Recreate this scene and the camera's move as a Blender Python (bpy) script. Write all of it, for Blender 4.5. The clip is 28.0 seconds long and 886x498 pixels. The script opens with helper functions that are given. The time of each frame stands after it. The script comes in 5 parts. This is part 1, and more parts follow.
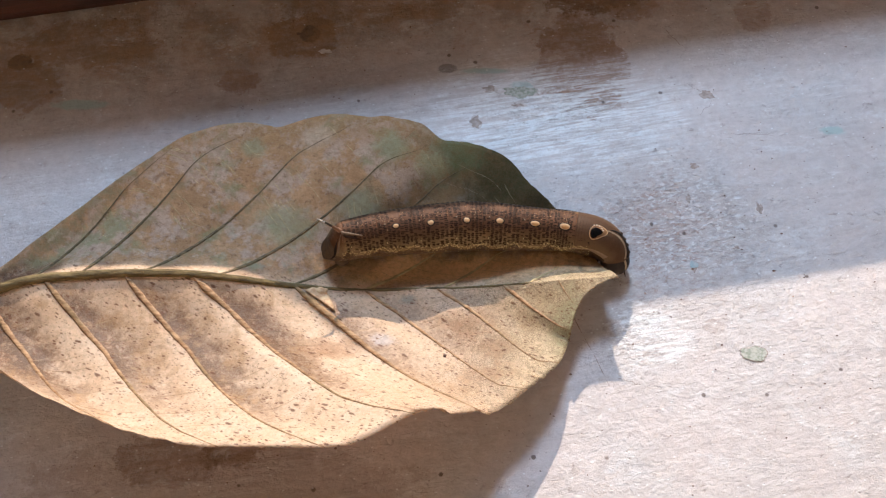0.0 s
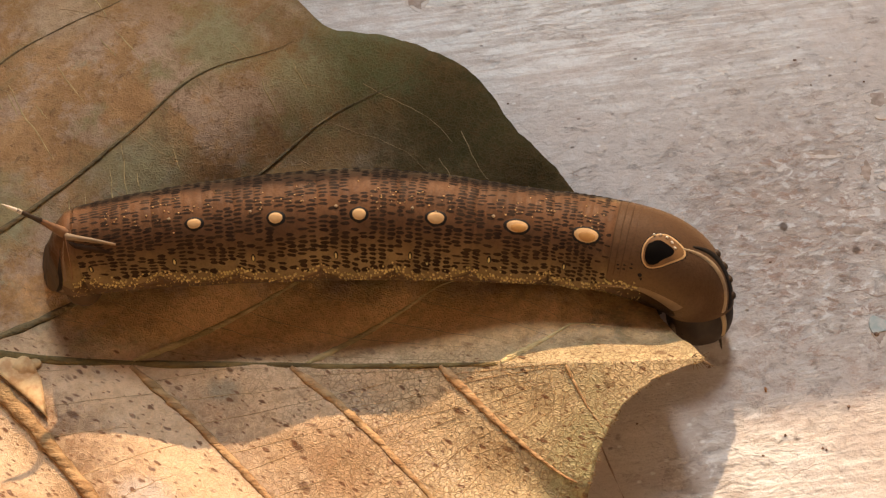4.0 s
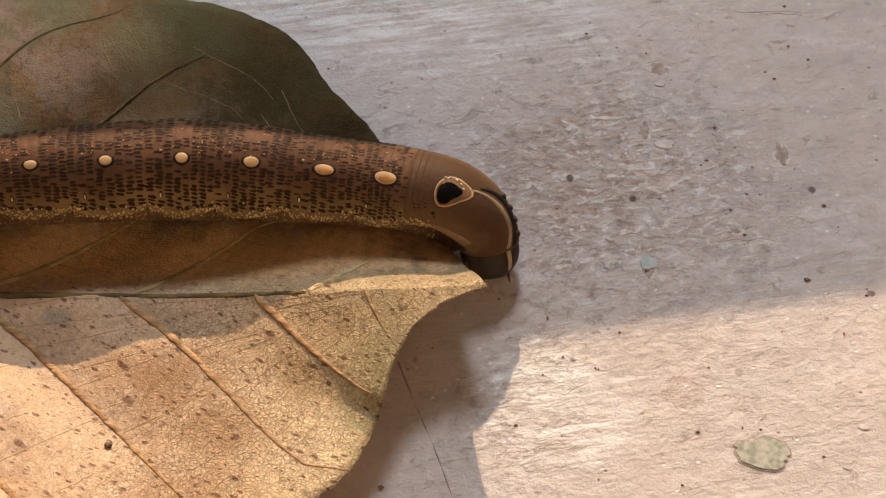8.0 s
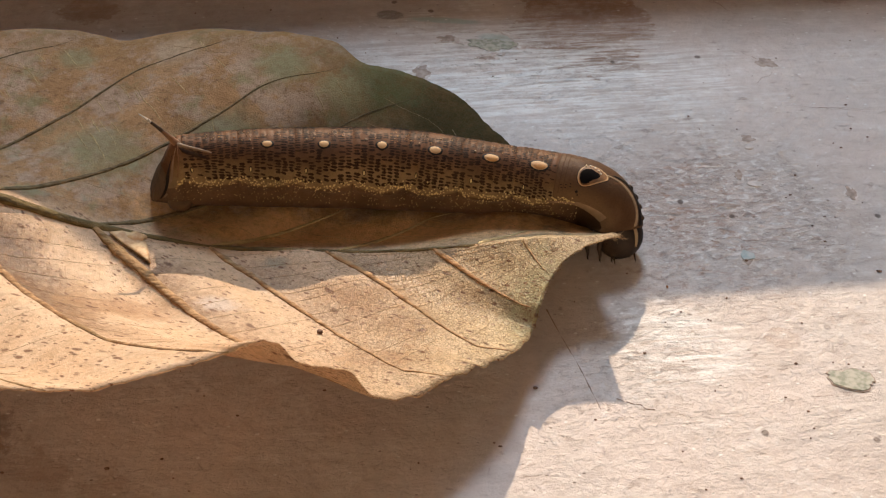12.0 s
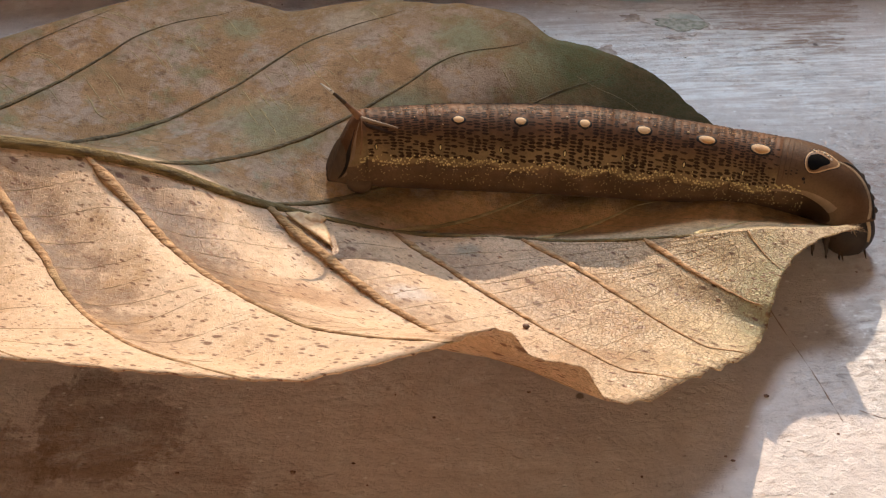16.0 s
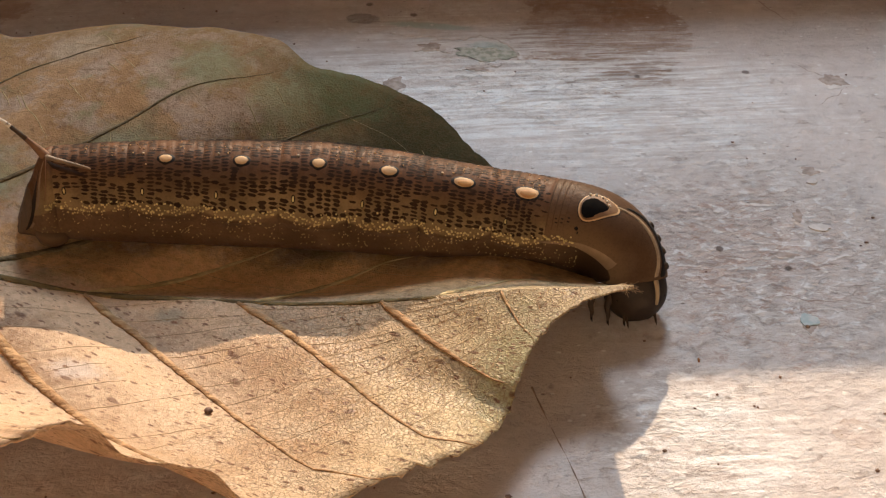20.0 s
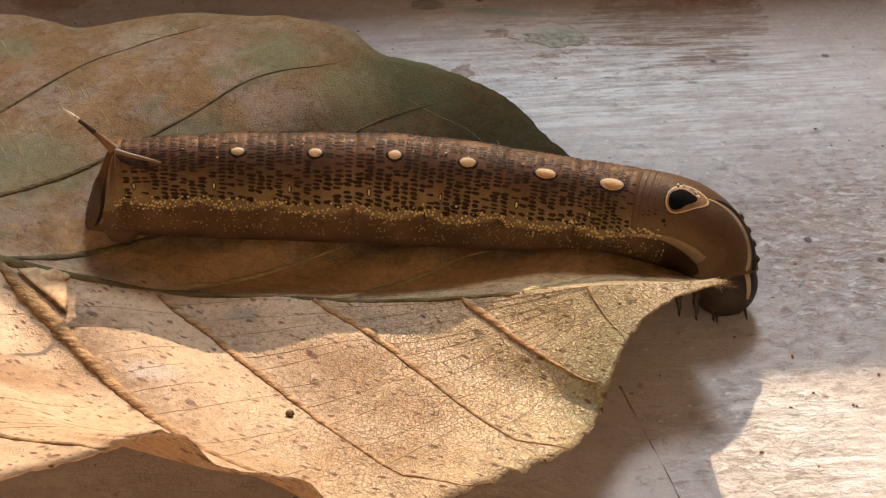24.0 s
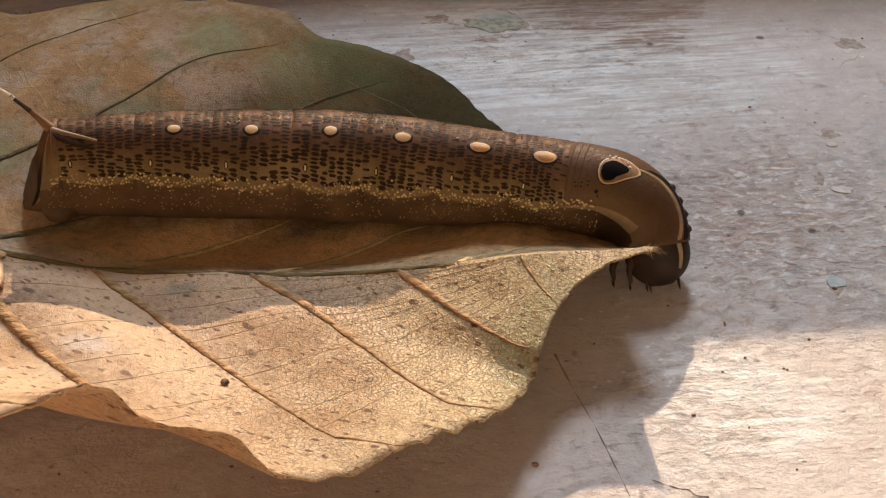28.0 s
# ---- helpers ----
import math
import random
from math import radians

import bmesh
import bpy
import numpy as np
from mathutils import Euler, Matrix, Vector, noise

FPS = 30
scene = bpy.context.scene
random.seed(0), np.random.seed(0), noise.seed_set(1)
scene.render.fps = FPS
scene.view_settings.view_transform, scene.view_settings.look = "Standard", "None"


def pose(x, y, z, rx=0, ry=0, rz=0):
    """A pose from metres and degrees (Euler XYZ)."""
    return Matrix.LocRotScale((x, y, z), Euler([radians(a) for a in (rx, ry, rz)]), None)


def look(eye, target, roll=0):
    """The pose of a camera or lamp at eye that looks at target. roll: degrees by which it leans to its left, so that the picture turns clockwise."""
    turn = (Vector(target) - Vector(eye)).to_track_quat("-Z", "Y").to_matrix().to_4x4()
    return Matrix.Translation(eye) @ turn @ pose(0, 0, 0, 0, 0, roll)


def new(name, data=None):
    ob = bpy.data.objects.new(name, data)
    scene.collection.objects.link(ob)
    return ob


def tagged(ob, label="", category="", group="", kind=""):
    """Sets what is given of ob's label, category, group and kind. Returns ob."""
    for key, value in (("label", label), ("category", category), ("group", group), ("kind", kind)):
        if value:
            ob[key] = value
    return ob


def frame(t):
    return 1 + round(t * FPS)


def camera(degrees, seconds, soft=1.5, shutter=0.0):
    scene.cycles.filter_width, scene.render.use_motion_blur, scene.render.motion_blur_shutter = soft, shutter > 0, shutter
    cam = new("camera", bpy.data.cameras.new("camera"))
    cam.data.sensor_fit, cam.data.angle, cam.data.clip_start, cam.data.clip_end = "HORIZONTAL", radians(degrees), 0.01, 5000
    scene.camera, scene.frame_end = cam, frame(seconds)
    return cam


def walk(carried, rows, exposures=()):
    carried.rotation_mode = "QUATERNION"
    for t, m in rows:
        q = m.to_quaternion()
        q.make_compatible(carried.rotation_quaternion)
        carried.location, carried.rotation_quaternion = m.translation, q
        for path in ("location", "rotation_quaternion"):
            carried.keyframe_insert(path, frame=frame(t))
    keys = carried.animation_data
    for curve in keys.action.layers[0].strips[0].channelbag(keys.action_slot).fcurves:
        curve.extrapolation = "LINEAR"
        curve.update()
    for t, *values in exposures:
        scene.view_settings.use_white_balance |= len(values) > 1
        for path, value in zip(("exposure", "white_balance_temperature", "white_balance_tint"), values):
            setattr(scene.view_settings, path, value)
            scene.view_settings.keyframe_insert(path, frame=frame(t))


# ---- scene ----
# Everything is laid out in centimetres and scaled to metres as it is linked.
CM = 0.01

PATH = (
    (0, (-3.996, -16.977, 28.477), (-3.861, -10.779, 18.202), 0.94),
    (0.5, (-2.245, -16.741, 28.693), (-2.259, -10.451, 18.473), 0.49),
    (1, (-2.713, -15.310, 27.862), (-2.871, -9.089, 17.602), 0.25),
    (1.5, (-2.372, -13.886, 25.517), (-2.623, -7.858, 15.144), -0.28),
    (2, (-2.110, -13.696, 24.290), (-2.342, -7.385, 14.086), 0.70),
    (2.5, (-1.283, -12.618, 24.023), (-1.509, -6.400, 13.763), 0.30),
    (3, (-1.039, -7.854, 17.870), (-1.151, -2.489, 7.136), 0.52),
    (3.5, (-1.317, -6.373, 13.490), (-1.833, -0.949, 2.798), -3.16),
    (5.5, (-2.014, -7.291, 13.730), (-1.992, -1.694, 3.116), 1.62),
    (6, (-1.412, -7.390, 13.741), (-1.158, -1.882, 3.082), 3.91),
    (6.5, (-0.837, -7.370, 13.749), (-0.560, -1.928, 3.057), 4.05),
    (7, (-0.393, -7.620, 14.160), (-0.001, -2.068, 3.529), 5.04),
    (7.5, (-0.512, -7.954, 14.395), (-0.147, -2.319, 3.807), 4.97),
    (8, (-0.512, -8.080, 14.572), (-0.175, -2.354, 4.032), 4.71),
    (8.5, (-0.472, -8.361, 14.747), (-0.225, -2.663, 4.189), 3.52),
    (9, (-0.725, -8.738, 15.145), (-0.526, -2.882, 4.672), 3.18),
    (9.5, (-1.020, -9.369, 15.470), (-0.982, -3.265, 5.139), 1.83),
    (10, (-1.400, -10.344, 15.971), (-1.411, -3.766, 5.935), 1.83),
    (10.5, (-1.570, -11.490, 15.352), (-1.652, -4.030, 5.953), 1.96),
    (11, (-1.824, -12.966, 14.673), (-1.993, -4.440, 6.230), 2.72),
    (11.5, (-1.523, -14.377, 13.376), (-1.814, -5.480, 5.329), 2.22),
    (13.5, (-1.977, -17.782, 15.828), (-2.315, -8.981, 7.678), 1.93),
    (14, (-2.121, -17.873, 15.938), (-2.387, -9.061, 7.797), 2.11),
    (14.5, (-2.258, -17.702, 14.815), (-2.703, -8.797, 6.784), 1.66),
    (15, (-3.062, -16.509, 13.878), (-3.700, -7.775, 5.674), 1.21),
    (15.5, (-3.445, -15.559, 12.646), (-4.491, -6.728, 4.589), -0.06),
    (16, (-3.414, -14.598, 12.063), (-4.341, -5.656, 4.114), 0.75),
    (16.5, (-2.590, -13.807, 11.562), (-3.213, -4.852, 3.598), 1.75),
    (17, (-2.113, -12.680, 10.964), (-2.818, -3.674, 3.066), 1.17),
    (17.5, (-1.312, -11.422, 10.124), (-1.945, -2.396, 2.241), 1.60),
    (18, (-1.184, -10.959, 9.832), (-1.983, -1.915, 1.986), 1.14),
    (18.5, (-0.886, -10.943, 9.707), (-1.630, -1.860, 1.900), 1.55),
    (19, (-0.655, -11.249, 9.456), (-1.431, -2.072, 1.762), 1.37),
    (19.5, (-0.361, -11.605, 9.858), (-1.159, -2.400, 2.201), 1.06),
    (20, (-0.565, -11.934, 10.075), (-1.421, -2.632, 2.543), 1.02),
    (20.5, (-0.747, -12.123, 10.260), (-1.592, -2.767, 2.793), 1.33),
    (22.5, (-0.603, -12.238, 10.365), (-1.552, -2.925, 2.858), -0.22),
    (23, (-0.688, -11.988, 10.082), (-1.675, -2.726, 2.517), -0.36),
    (23.5, (-0.828, -11.675, 9.881), (-1.922, -2.512, 2.210), -0.37),
    (24, (-1.117, -11.546, 9.837), (-2.252, -2.358, 2.202), -0.50),
    (24.5, (-0.605, -11.656, 9.813), (-1.633, -2.414, 2.227), -0.19),
    (25, (-0.059, -11.782, 9.998), (-0.944, -2.470, 2.481), 0.05),
    (25.5, (0.046, -11.929, 10.046), (-0.829, -2.616, 2.528), -0.15),
    (26, (-0.292, -12.439, 10.328), (-1.208, -3.101, 2.848), -0.16),
    (26.5, (-0.417, -12.588, 10.194), (-1.390, -3.313, 2.643), -0.53),
    (27, (-0.619, -12.411, 9.799), (-1.471, -3.066, 2.319), 0.05),
    (27.5, (-0.762, -12.066, 9.703), (-1.574, -2.726, 2.212), 0.25),
    (28, (-0.778, -11.906, 9.559), (-1.612, -2.592, 2.039), -0.03),
)


def cm(v):
    return Vector(v) * CM


# Automatic exposure and white balance: seconds, stops, kelvin, tint.
BALANCE = ((0, 0.22, 5150, 6), (1, 0.05, 5900, 9), (2, 0.12, 6850, 12), (3, 0.22, 7600, 13), (3.5, 0.18, 7600, 13), (6, 0.05, 5800, 8), (7, -0.05, 6400, 10), (8, -0.12, 6800, 12), (10, -0.12, 6900, 11), (11, -0.05, 6500, 9),
           (14, -0.10, 6000, 8), (16, 0.07, 5900, 8), (17, 0.04, 6200, 8), (20, 0.03, 6350, 9), (23, 0.05, 6550, 9), (25, 0.03, 6550, 9), (28, -0.03, 6400, 9))

cam = camera(36.0, 28.0, soft=1.25)
walk(cam, [(t, look(cm(eye), cm(aim), roll)) for t, eye, aim, roll in PATH], exposures=BALANCE)

# ---- light ----
# Low morning sun through the window behind the sill, and a patch of open sky higher up.
SUN_TRAVEL = Vector((0.06, -2.02, -1.0)).normalized()
world = bpy.data.worlds.new("sky")
scene.world = world
world.use_nodes = True
wt = world.node_tree
sky = wt.nodes.new("ShaderNodeTexSky")
sky.sky_type, sky.sun_disc = "NISHITA", False
sky.sun_elevation, sky.sun_rotation = math.asin(-SUN_TRAVEL.z), math.atan2(-SUN_TRAVEL.x, -SUN_TRAVEL.y)
wt.links.new(sky.outputs[0], wt.nodes["Background"].inputs[0])
wt.nodes["Background"].inputs[1].default_value = 0.072

sun = new("sun", bpy.data.lights.new("sun", "SUN"))
sun.data.energy, sun.data.angle, sun.data.color = 5.7, radians(0.7), (1.0, 0.74, 0.49)
sun.matrix_world = look(cm((-2, 60, 40)), cm((-2, 60, 40)) + SUN_TRAVEL)

sky_lamp = new("window_skylight", bpy.data.lights.new("window_skylight", "AREA"))
sky_lamp.data.shape, sky_lamp.data.size, sky_lamp.data.size_y = "RECTANGLE", 0.13, 0.11
sky_lamp.data.energy, sky_lamp.data.color = 3.0, (0.77, 0.87, 0.98)
sky_lamp.matrix_world = look(cm((-3, 44, 46)), cm((-2, 0, 0)))

# ---- materials ----
class Nodes:
    """A small builder for node materials; coordinates come in centimetres."""

    def __init__(self, name):
        self.m = bpy.data.materials.new(name)
        self.m.use_nodes = True
        self.t = self.m.node_tree
        self.out = self.t.nodes["Material Output"]
        self.b = self.t.nodes["Principled BSDF"]
        self.co = self.add("ShaderNodeTexCoord")

    def add(self, kind, operation="", feature="", soft_range=False, colour_mix=""):
        n = self.t.nodes.new(kind)
        if operation:
            n.operation = operation
        if feature:
            n.feature = feature
        if soft_range:
            n.interpolation_type = "SMOOTHSTEP"
        if colour_mix:
            n.data_type, n.blend_type = "RGBA", colour_mix
        return n

    def wire(self, a, b):
        self.t.links.new(a, b)

    def put(self, socket, value):
        if hasattr(value, "is_linked"):
            self.wire(value, socket)
        elif isinstance(value, (tuple, list)) and socket.type == "RGBA" and len(value) == 3:
            socket.default_value = (*value, 1.0)
        else:
            socket.default_value = value

    def place(self, source="Object", scale=(100, 100, 100), turn=0.0, shift=(0, 0, 0)):
        n = self.add("ShaderNodeMapping")
        self.wire(self.co.outputs[source], n.inputs[0])
        n.inputs["Location"].default_value = shift
        n.inputs["Scale"].default_value = scale
        n.inputs["Rotation"].default_value = (0, 0, radians(turn))
        return n.outputs[0]

    def stretch(self, vector, scale):
        n = self.add("ShaderNodeVectorMath", operation="MULTIPLY")
        self.wire(vector, n.inputs[0])
        n.inputs[1].default_value = scale
        return n.outputs[0]

    def noise(self, vector, scale=1.0, detail=4.0, rough=0.55, distort=0.0):
        n = self.add("ShaderNodeTexNoise")
        self.wire(vector, n.inputs["Vector"])
        for k, v in (("Scale", scale), ("Detail", detail), ("Roughness", rough), ("Distortion", distort)):
            n.inputs[k].default_value = v
        return n.outputs["Fac"]

    def cells(self, vector, scale=1.0, feature="F1", rand=1.0):
        n = self.add("ShaderNodeTexVoronoi", feature=feature)
        self.wire(vector, n.inputs["Vector"])
        n.inputs["Scale"].default_value = scale
        n.inputs["Randomness"].default_value = rand
        return n

    def ramp(self, fac, lo, hi, a=0.0, b=1.0):
        n = self.add("ShaderNodeMapRange", soft_range=True)
        self.put(n.inputs["Value"], fac)
        for k, v in (("From Min", lo), ("From Max", hi), ("To Min", a), ("To Max", b)):
            n.inputs[k].default_value = v
        return n.outputs[0]

    def math(self, op, a, b=0.0, c=0.0):
        n = self.add("ShaderNodeMath", operation=op)
        for s, v in zip(n.inputs, (a, b, c)):
            self.put(s, v)
        return n.outputs[0]

    def mix(self, fac, a, b, how="MIX"):
        n = self.add("ShaderNodeMix", colour_mix=how)
        self.put(n.inputs[0], fac)
        self.put(n.inputs[6], a)
        self.put(n.inputs[7], b)
        return n.outputs[2]

    def bump(self, height, strength=0.4, distance=0.0003, after=None):
        n = self.add("ShaderNodeBump")
        n.inputs["Strength"].default_value = strength
        n.inputs["Distance"].default_value = distance
        self.wire(height, n.inputs["Height"])
        if after is not None:
            self.wire(after, n.inputs["Normal"])
        return n.outputs[0]

    def apart(self, vector):
        n = self.add("ShaderNodeSeparateXYZ")
        self.wire(vector, n.inputs[0])
        return n.outputs

    def blob(self, vector, centre, radii, wobble, soft=0.5):
        """A ragged patch round a centre, 1 inside."""
        n = self.add("ShaderNodeVectorMath", operation="SUBTRACT")
        self.wire(vector, n.inputs[0])
        n.inputs[1].default_value = (*centre, 0)
        s = self.stretch(n.outputs[0], (1 / radii[0], 1 / radii[1], 0))
        d = self.add("ShaderNodeVectorMath", operation="LENGTH")
        self.wire(s, d.inputs[0])
        return self.ramp(self.math("ADD", d.outputs["Value"], wobble), 1.0 + soft, 1.0 - soft)

    def finish(self, colour, rough=0.6, normal=None, metal=0.0, spec=0.5):
        self.put(self.b.inputs["Base Color"], colour)
        self.put(self.b.inputs["Roughness"], rough)
        self.put(self.b.inputs["Metallic"], metal)
        self.put(self.b.inputs["Specular IOR Level"], spec)
        if normal is not None:
            self.wire(normal, self.b.inputs["Normal"])
        return self.m


SILL_TURN = 10.5

# Stains on the paint: place, radii, strength, and how dark.
# The widest, by the frame and under the leaf, also paint in some shade.
STAINS_AND_SHADE = ((0.05, 6.1, 1.15, 1.6, 0.8, 0), (0.45, 4.75, 0.6, 0.6, 0.55, 0), (-0.3, 5.4, 0.9, 0.5, 0.5, 0), (1.5, 8.0, 0.8, 0.5, 0.6, 0), (0.4, 8.7, 1.5, 1.0, 0.95, 1), (4.9, 7.6, 0.5, 0.6, 0.5, 0), (7.5, 9.4, 4.5, 0.9, 0.6, 1), (-7.3, 6.9, 0.95, 0.75, 0.85, 0), (-7.15, 6.95, 0.27, 0.28, 1.0, 2),
          (-8.9, 5.4, 0.5, 0.4, 0.6, 0), (-14.8, 6.0, 0.35, 0.25, 1.0, 2), (-14.6, 5.2, 1.0, 0.8, 0.7, 0),
          (-8.35, -4.6, 0.85, 0.85, 0.55, 1), (-9.9, -5.3, 1.2, 0.6, 0.45, 1), (-8.8, -6.3, 4.2, 1.5, 0.32, 0), (1.3, 1.0, 0.85, 0.85, 0.22, 0), (2.76, -1.95, 0.22, 0.2, 0.35, 0), (1.25, -2.7, 0.3, 0.3, 0.3, 0),
          (-3.45, 5.8, 0.22, 0.15, 0.55, 2), (-13.0, 6.6, 1.8, 0.8, 0.6, 0), (-5.4, 7.9, 2.2, 0.5, 0.6, 0))


def paint_material():
    n = Nodes("worn_sill_paint")
    p = n.place("Object")
    along = n.place("Object", turn=-SILL_TURN)
    big = n.noise(p, 0.35, 5.0, 0.6)
    mid = n.noise(p, 1.5, 7.0, 0.68)
    fine = n.noise(p, 7.0, 6.0, 0.7)
    flow = n.noise(n.stretch(along, (0.35, 2.6, 1.0)), 1.0, 6.0, 0.65, 0.8)
    brush = n.noise(n.stretch(along, (0.8, 10.0, 1.0)), 1.0, 7.0, 0.72, 0.5)
    worn = n.ramp(n.math("ADD", n.math("MULTIPLY", big, 0.6), n.math("MULTIPLY", mid, 0.5)), 0.48, 0.66)
    colour = n.mix(n.ramp(big, 0.35, 0.65), (0.61, 0.52, 0.475), (0.55, 0.495, 0.465))
    colour = n.mix(n.ramp(flow, 0.45, 0.70, 0.0, 0.6), colour, (0.47, 0.40, 0.36))
    colour = n.mix(n.ramp(mid, 0.50, 0.72, 0.0, 0.6), colour, (0.66, 0.61, 0.57))
    lick = n.math("MULTIPLY", n.ramp(brush, 0.50, 0.66), worn)
    colour = n.mix(n.math("MULTIPLY", lick, 0.55), colour, (0.76, 0.73, 0.70))
    flecks = n.math("MULTIPLY", n.ramp(n.noise(n.stretch(along, (3.0, 6.0, 1.0)), 1.0, 7.0, 0.75, 0.6), 0.57, 0.66), n.ramp(mid, 0.40, 0.56))
    colour = n.mix(n.math("MULTIPLY", flecks, 0.55), colour, (0.27, 0.19, 0.155))
    rust = n.math("MULTIPLY", n.ramp(n.noise(p, 2.4, 7.0, 0.75, 0.4), 0.56, 0.70), n.ramp(big, 0.42, 0.60))
    colour = n.mix(n.math("MULTIPLY", rust, 0.5), colour, (0.36, 0.23, 0.15))
    wobble = n.math("MULTIPLY", n.math("SUBTRACT", n.noise(p, 1.3, 8.0, 0.78), 0.5), 2.6)
    colour = n.mix(n.ramp(n.noise(p, 3.6, 6.0, 0.7), 0.34, 0.66, 0.0, 0.5), n.mix(0.22, colour, (0.30, 0.235, 0.20)), n.mix(0.30, colour, (0.80, 0.73, 0.69)))
    for x, y, rx, ry, much, kind in STAINS_AND_SHADE:
        mask = n.math("MULTIPLY", n.blob(p, (x, y), (rx, ry), wobble, 0.09), n.ramp(n.math("ADD", fine, flow), 0.80, 1.12, (0.55 if kind < 2 else 1.0) * much, much))
        colour = n.mix(mask, colour, ((0.25, 0.128, 0.058), (0.125, 0.055, 0.020), (0.040, 0.032, 0.022))[kind])
    # grime along the frame, with the rail's shade painted into the same brown
    grime_and_shade = n.math("MULTIPLY", n.ramp(n.math("ADD", n.apart(along)[1], n.math("MULTIPLY", wobble, 1.6)), 5.6, 8.4), n.ramp(n.math("ADD", n.noise(p, 0.7, 7.0, 0.72), n.math("MULTIPLY", fine, 0.25)), 0.50, 0.70, 0.35, 1.0))
    colour = n.mix(n.math("MULTIPLY", grime_and_shade, 0.72), colour, n.mix(n.ramp(mid, 0.4, 0.6), (0.30, 0.165, 0.085), (0.21, 0.135, 0.085)))
    peppered = n.math("MULTIPLY", n.blob(p, (1.7, 0.5), (1.25, 1.7), wobble, 0.6), n.ramp(n.noise(n.stretch(along, (0.7, 1.2, 1.0)), 5.5, 7.0, 0.75, 0.5), 0.50, 0.60))
    colour = n.mix(n.math("MULTIPLY", peppered, 0.65), colour, (0.34, 0.19, 0.13))
    # white brush strokes, whitened further as painted glare from the window
    scuff_and_glare = n.math("MULTIPLY", n.math("MAXIMUM", n.blob(p, (-0.7, 4.2), (3.0, 1.5), wobble, 0.6), n.blob(p, (1.4, -2.2), (0.7, 0.7), wobble, 0.6)), n.ramp(brush, 0.40, 0.60))
    colour = n.mix(n.math("MULTIPLY", scuff_and_glare, 0.85), colour, (0.86, 0.86, 0.85))
    pits = n.math("MULTIPLY", n.ramp(n.noise(n.stretch(along, (0.8, 1.2, 1.0)), 6.0, 7.0, 0.74, 0.4), 0.54, 0.64), n.math("MAXIMUM", n.blob(p, (1.6, 0.6), (2.3, 3.0), wobble, 0.7), n.blob(p, (0.6, -2.6), (1.3, 1.2), wobble, 0.6)))
    colour = n.mix(n.math("MULTIPLY", pits, 0.5), colour, (0.30, 0.24, 0.21))
    chalk = n.math("MULTIPLY", n.ramp(n.noise(n.stretch(along, (0.7, 1.3, 1.0)), 0.8, 8.0, 0.75, 0.5), 0.52, 0.66), n.ramp(fine, 0.35, 0.6))
    colour = n.mix(n.math("MULTIPLY", chalk, 0.45), colour, (0.74, 0.73, 0.72))
    for x, y, rx, ry in ((-1.5, 5.2, 0.30, 0.16), (-2.4, 5.7, 0.55, 0.10), (-13.0, 4.6, 0.7, 0.16), (6.45, 3.75, 0.30, 0.13)):
        colour = n.mix(n.math("MULTIPLY", n.blob(p, (x, y), (rx, ry), wobble, 0.3), 0.75), colour, (0.36, 0.46, 0.42))
    # a worn skin of paint: ragged islands with broken edges, most of them in front of the head and round the leaf tip
    zone = n.math("MAXIMUM", n.math("MAXIMUM", n.blob(p, (2.3, 0.8), (1.9, 1.5), wobble, 0.7), n.blob(p, (0.9, -2.1), (0.7, 0.8), wobble, 0.6)), n.blob(p, (-0.8, 4.4), (2.0, 1.0), wobble, 0.7))
    skin = n.noise(n.stretch(along, (0.62, 1.45, 1.0)), 2.6, 9.0, 0.66, 0.7)
    chips = n.noise(n.stretch(along, (0.75, 1.35, 1.0)), 7.5, 6.0, 0.66, 0.6)
    peel = n.math("MULTIPLY", n.ramp(skin, 0.50, 0.545), n.ramp(zone, 0.0, 1.0, 0.10, 1.0))
    nick = n.math("MULTIPLY", n.ramp(chips, 0.59, 0.635), n.ramp(zone, 0.0, 1.0, 0.25, 1.0))
    colour = n.mix(n.math("MULTIPLY", peel, 0.22), colour, (0.47, 0.44, 0.425))
    colour = n.mix(n.math("MULTIPLY", nick, 0.50), colour, (0.30, 0.245, 0.215))
    colour = n.mix(n.math("MULTIPLY", n.math("MULTIPLY", n.ramp(chips, 0.46, 0.40), zone), 0.5), colour, (0.84, 0.84, 0.83))
    dots = n.cells(p, 1.25)
    dot = n.math("MULTIPLY", n.ramp(n.math("ADD", dots.outputs["Distance"], n.math("MULTIPLY", n.math("SUBTRACT", fine, 0.5), 0.10)), 0.085, 0.045), n.ramp(n.apart(dots.outputs["Color"])[0], 0.28, 0.34))
    colour = n.mix(n.math("MULTIPLY", dot, 0.85), colour, (0.11, 0.065, 0.045))
    tiny = n.cells(n.stretch(along, (1.0, 1.5, 1.0)), 4.2)
    speck = n.math("MULTIPLY", n.ramp(tiny.outputs["Distance"], 0.13, 0.05), n.ramp(n.apart(tiny.outputs["Color"])[1], 0.42, 0.52))
    speck = n.math("MULTIPLY", speck, n.ramp(mid, 0.36, 0.56, 0.25, 1.0))
    colour = n.mix(n.math("MULTIPLY", speck, 0.75), colour, (0.19, 0.13, 0.10))
    white = n.math("MULTIPLY", n.ramp(tiny.outputs["Distance"], 0.16, 0.06), n.ramp(n.apart(tiny.outputs["Color"])[2], 0.86, 0.90))
    colour = n.mix(n.math("MULTIPLY", white, 0.7), colour, (0.80, 0.79, 0.77))
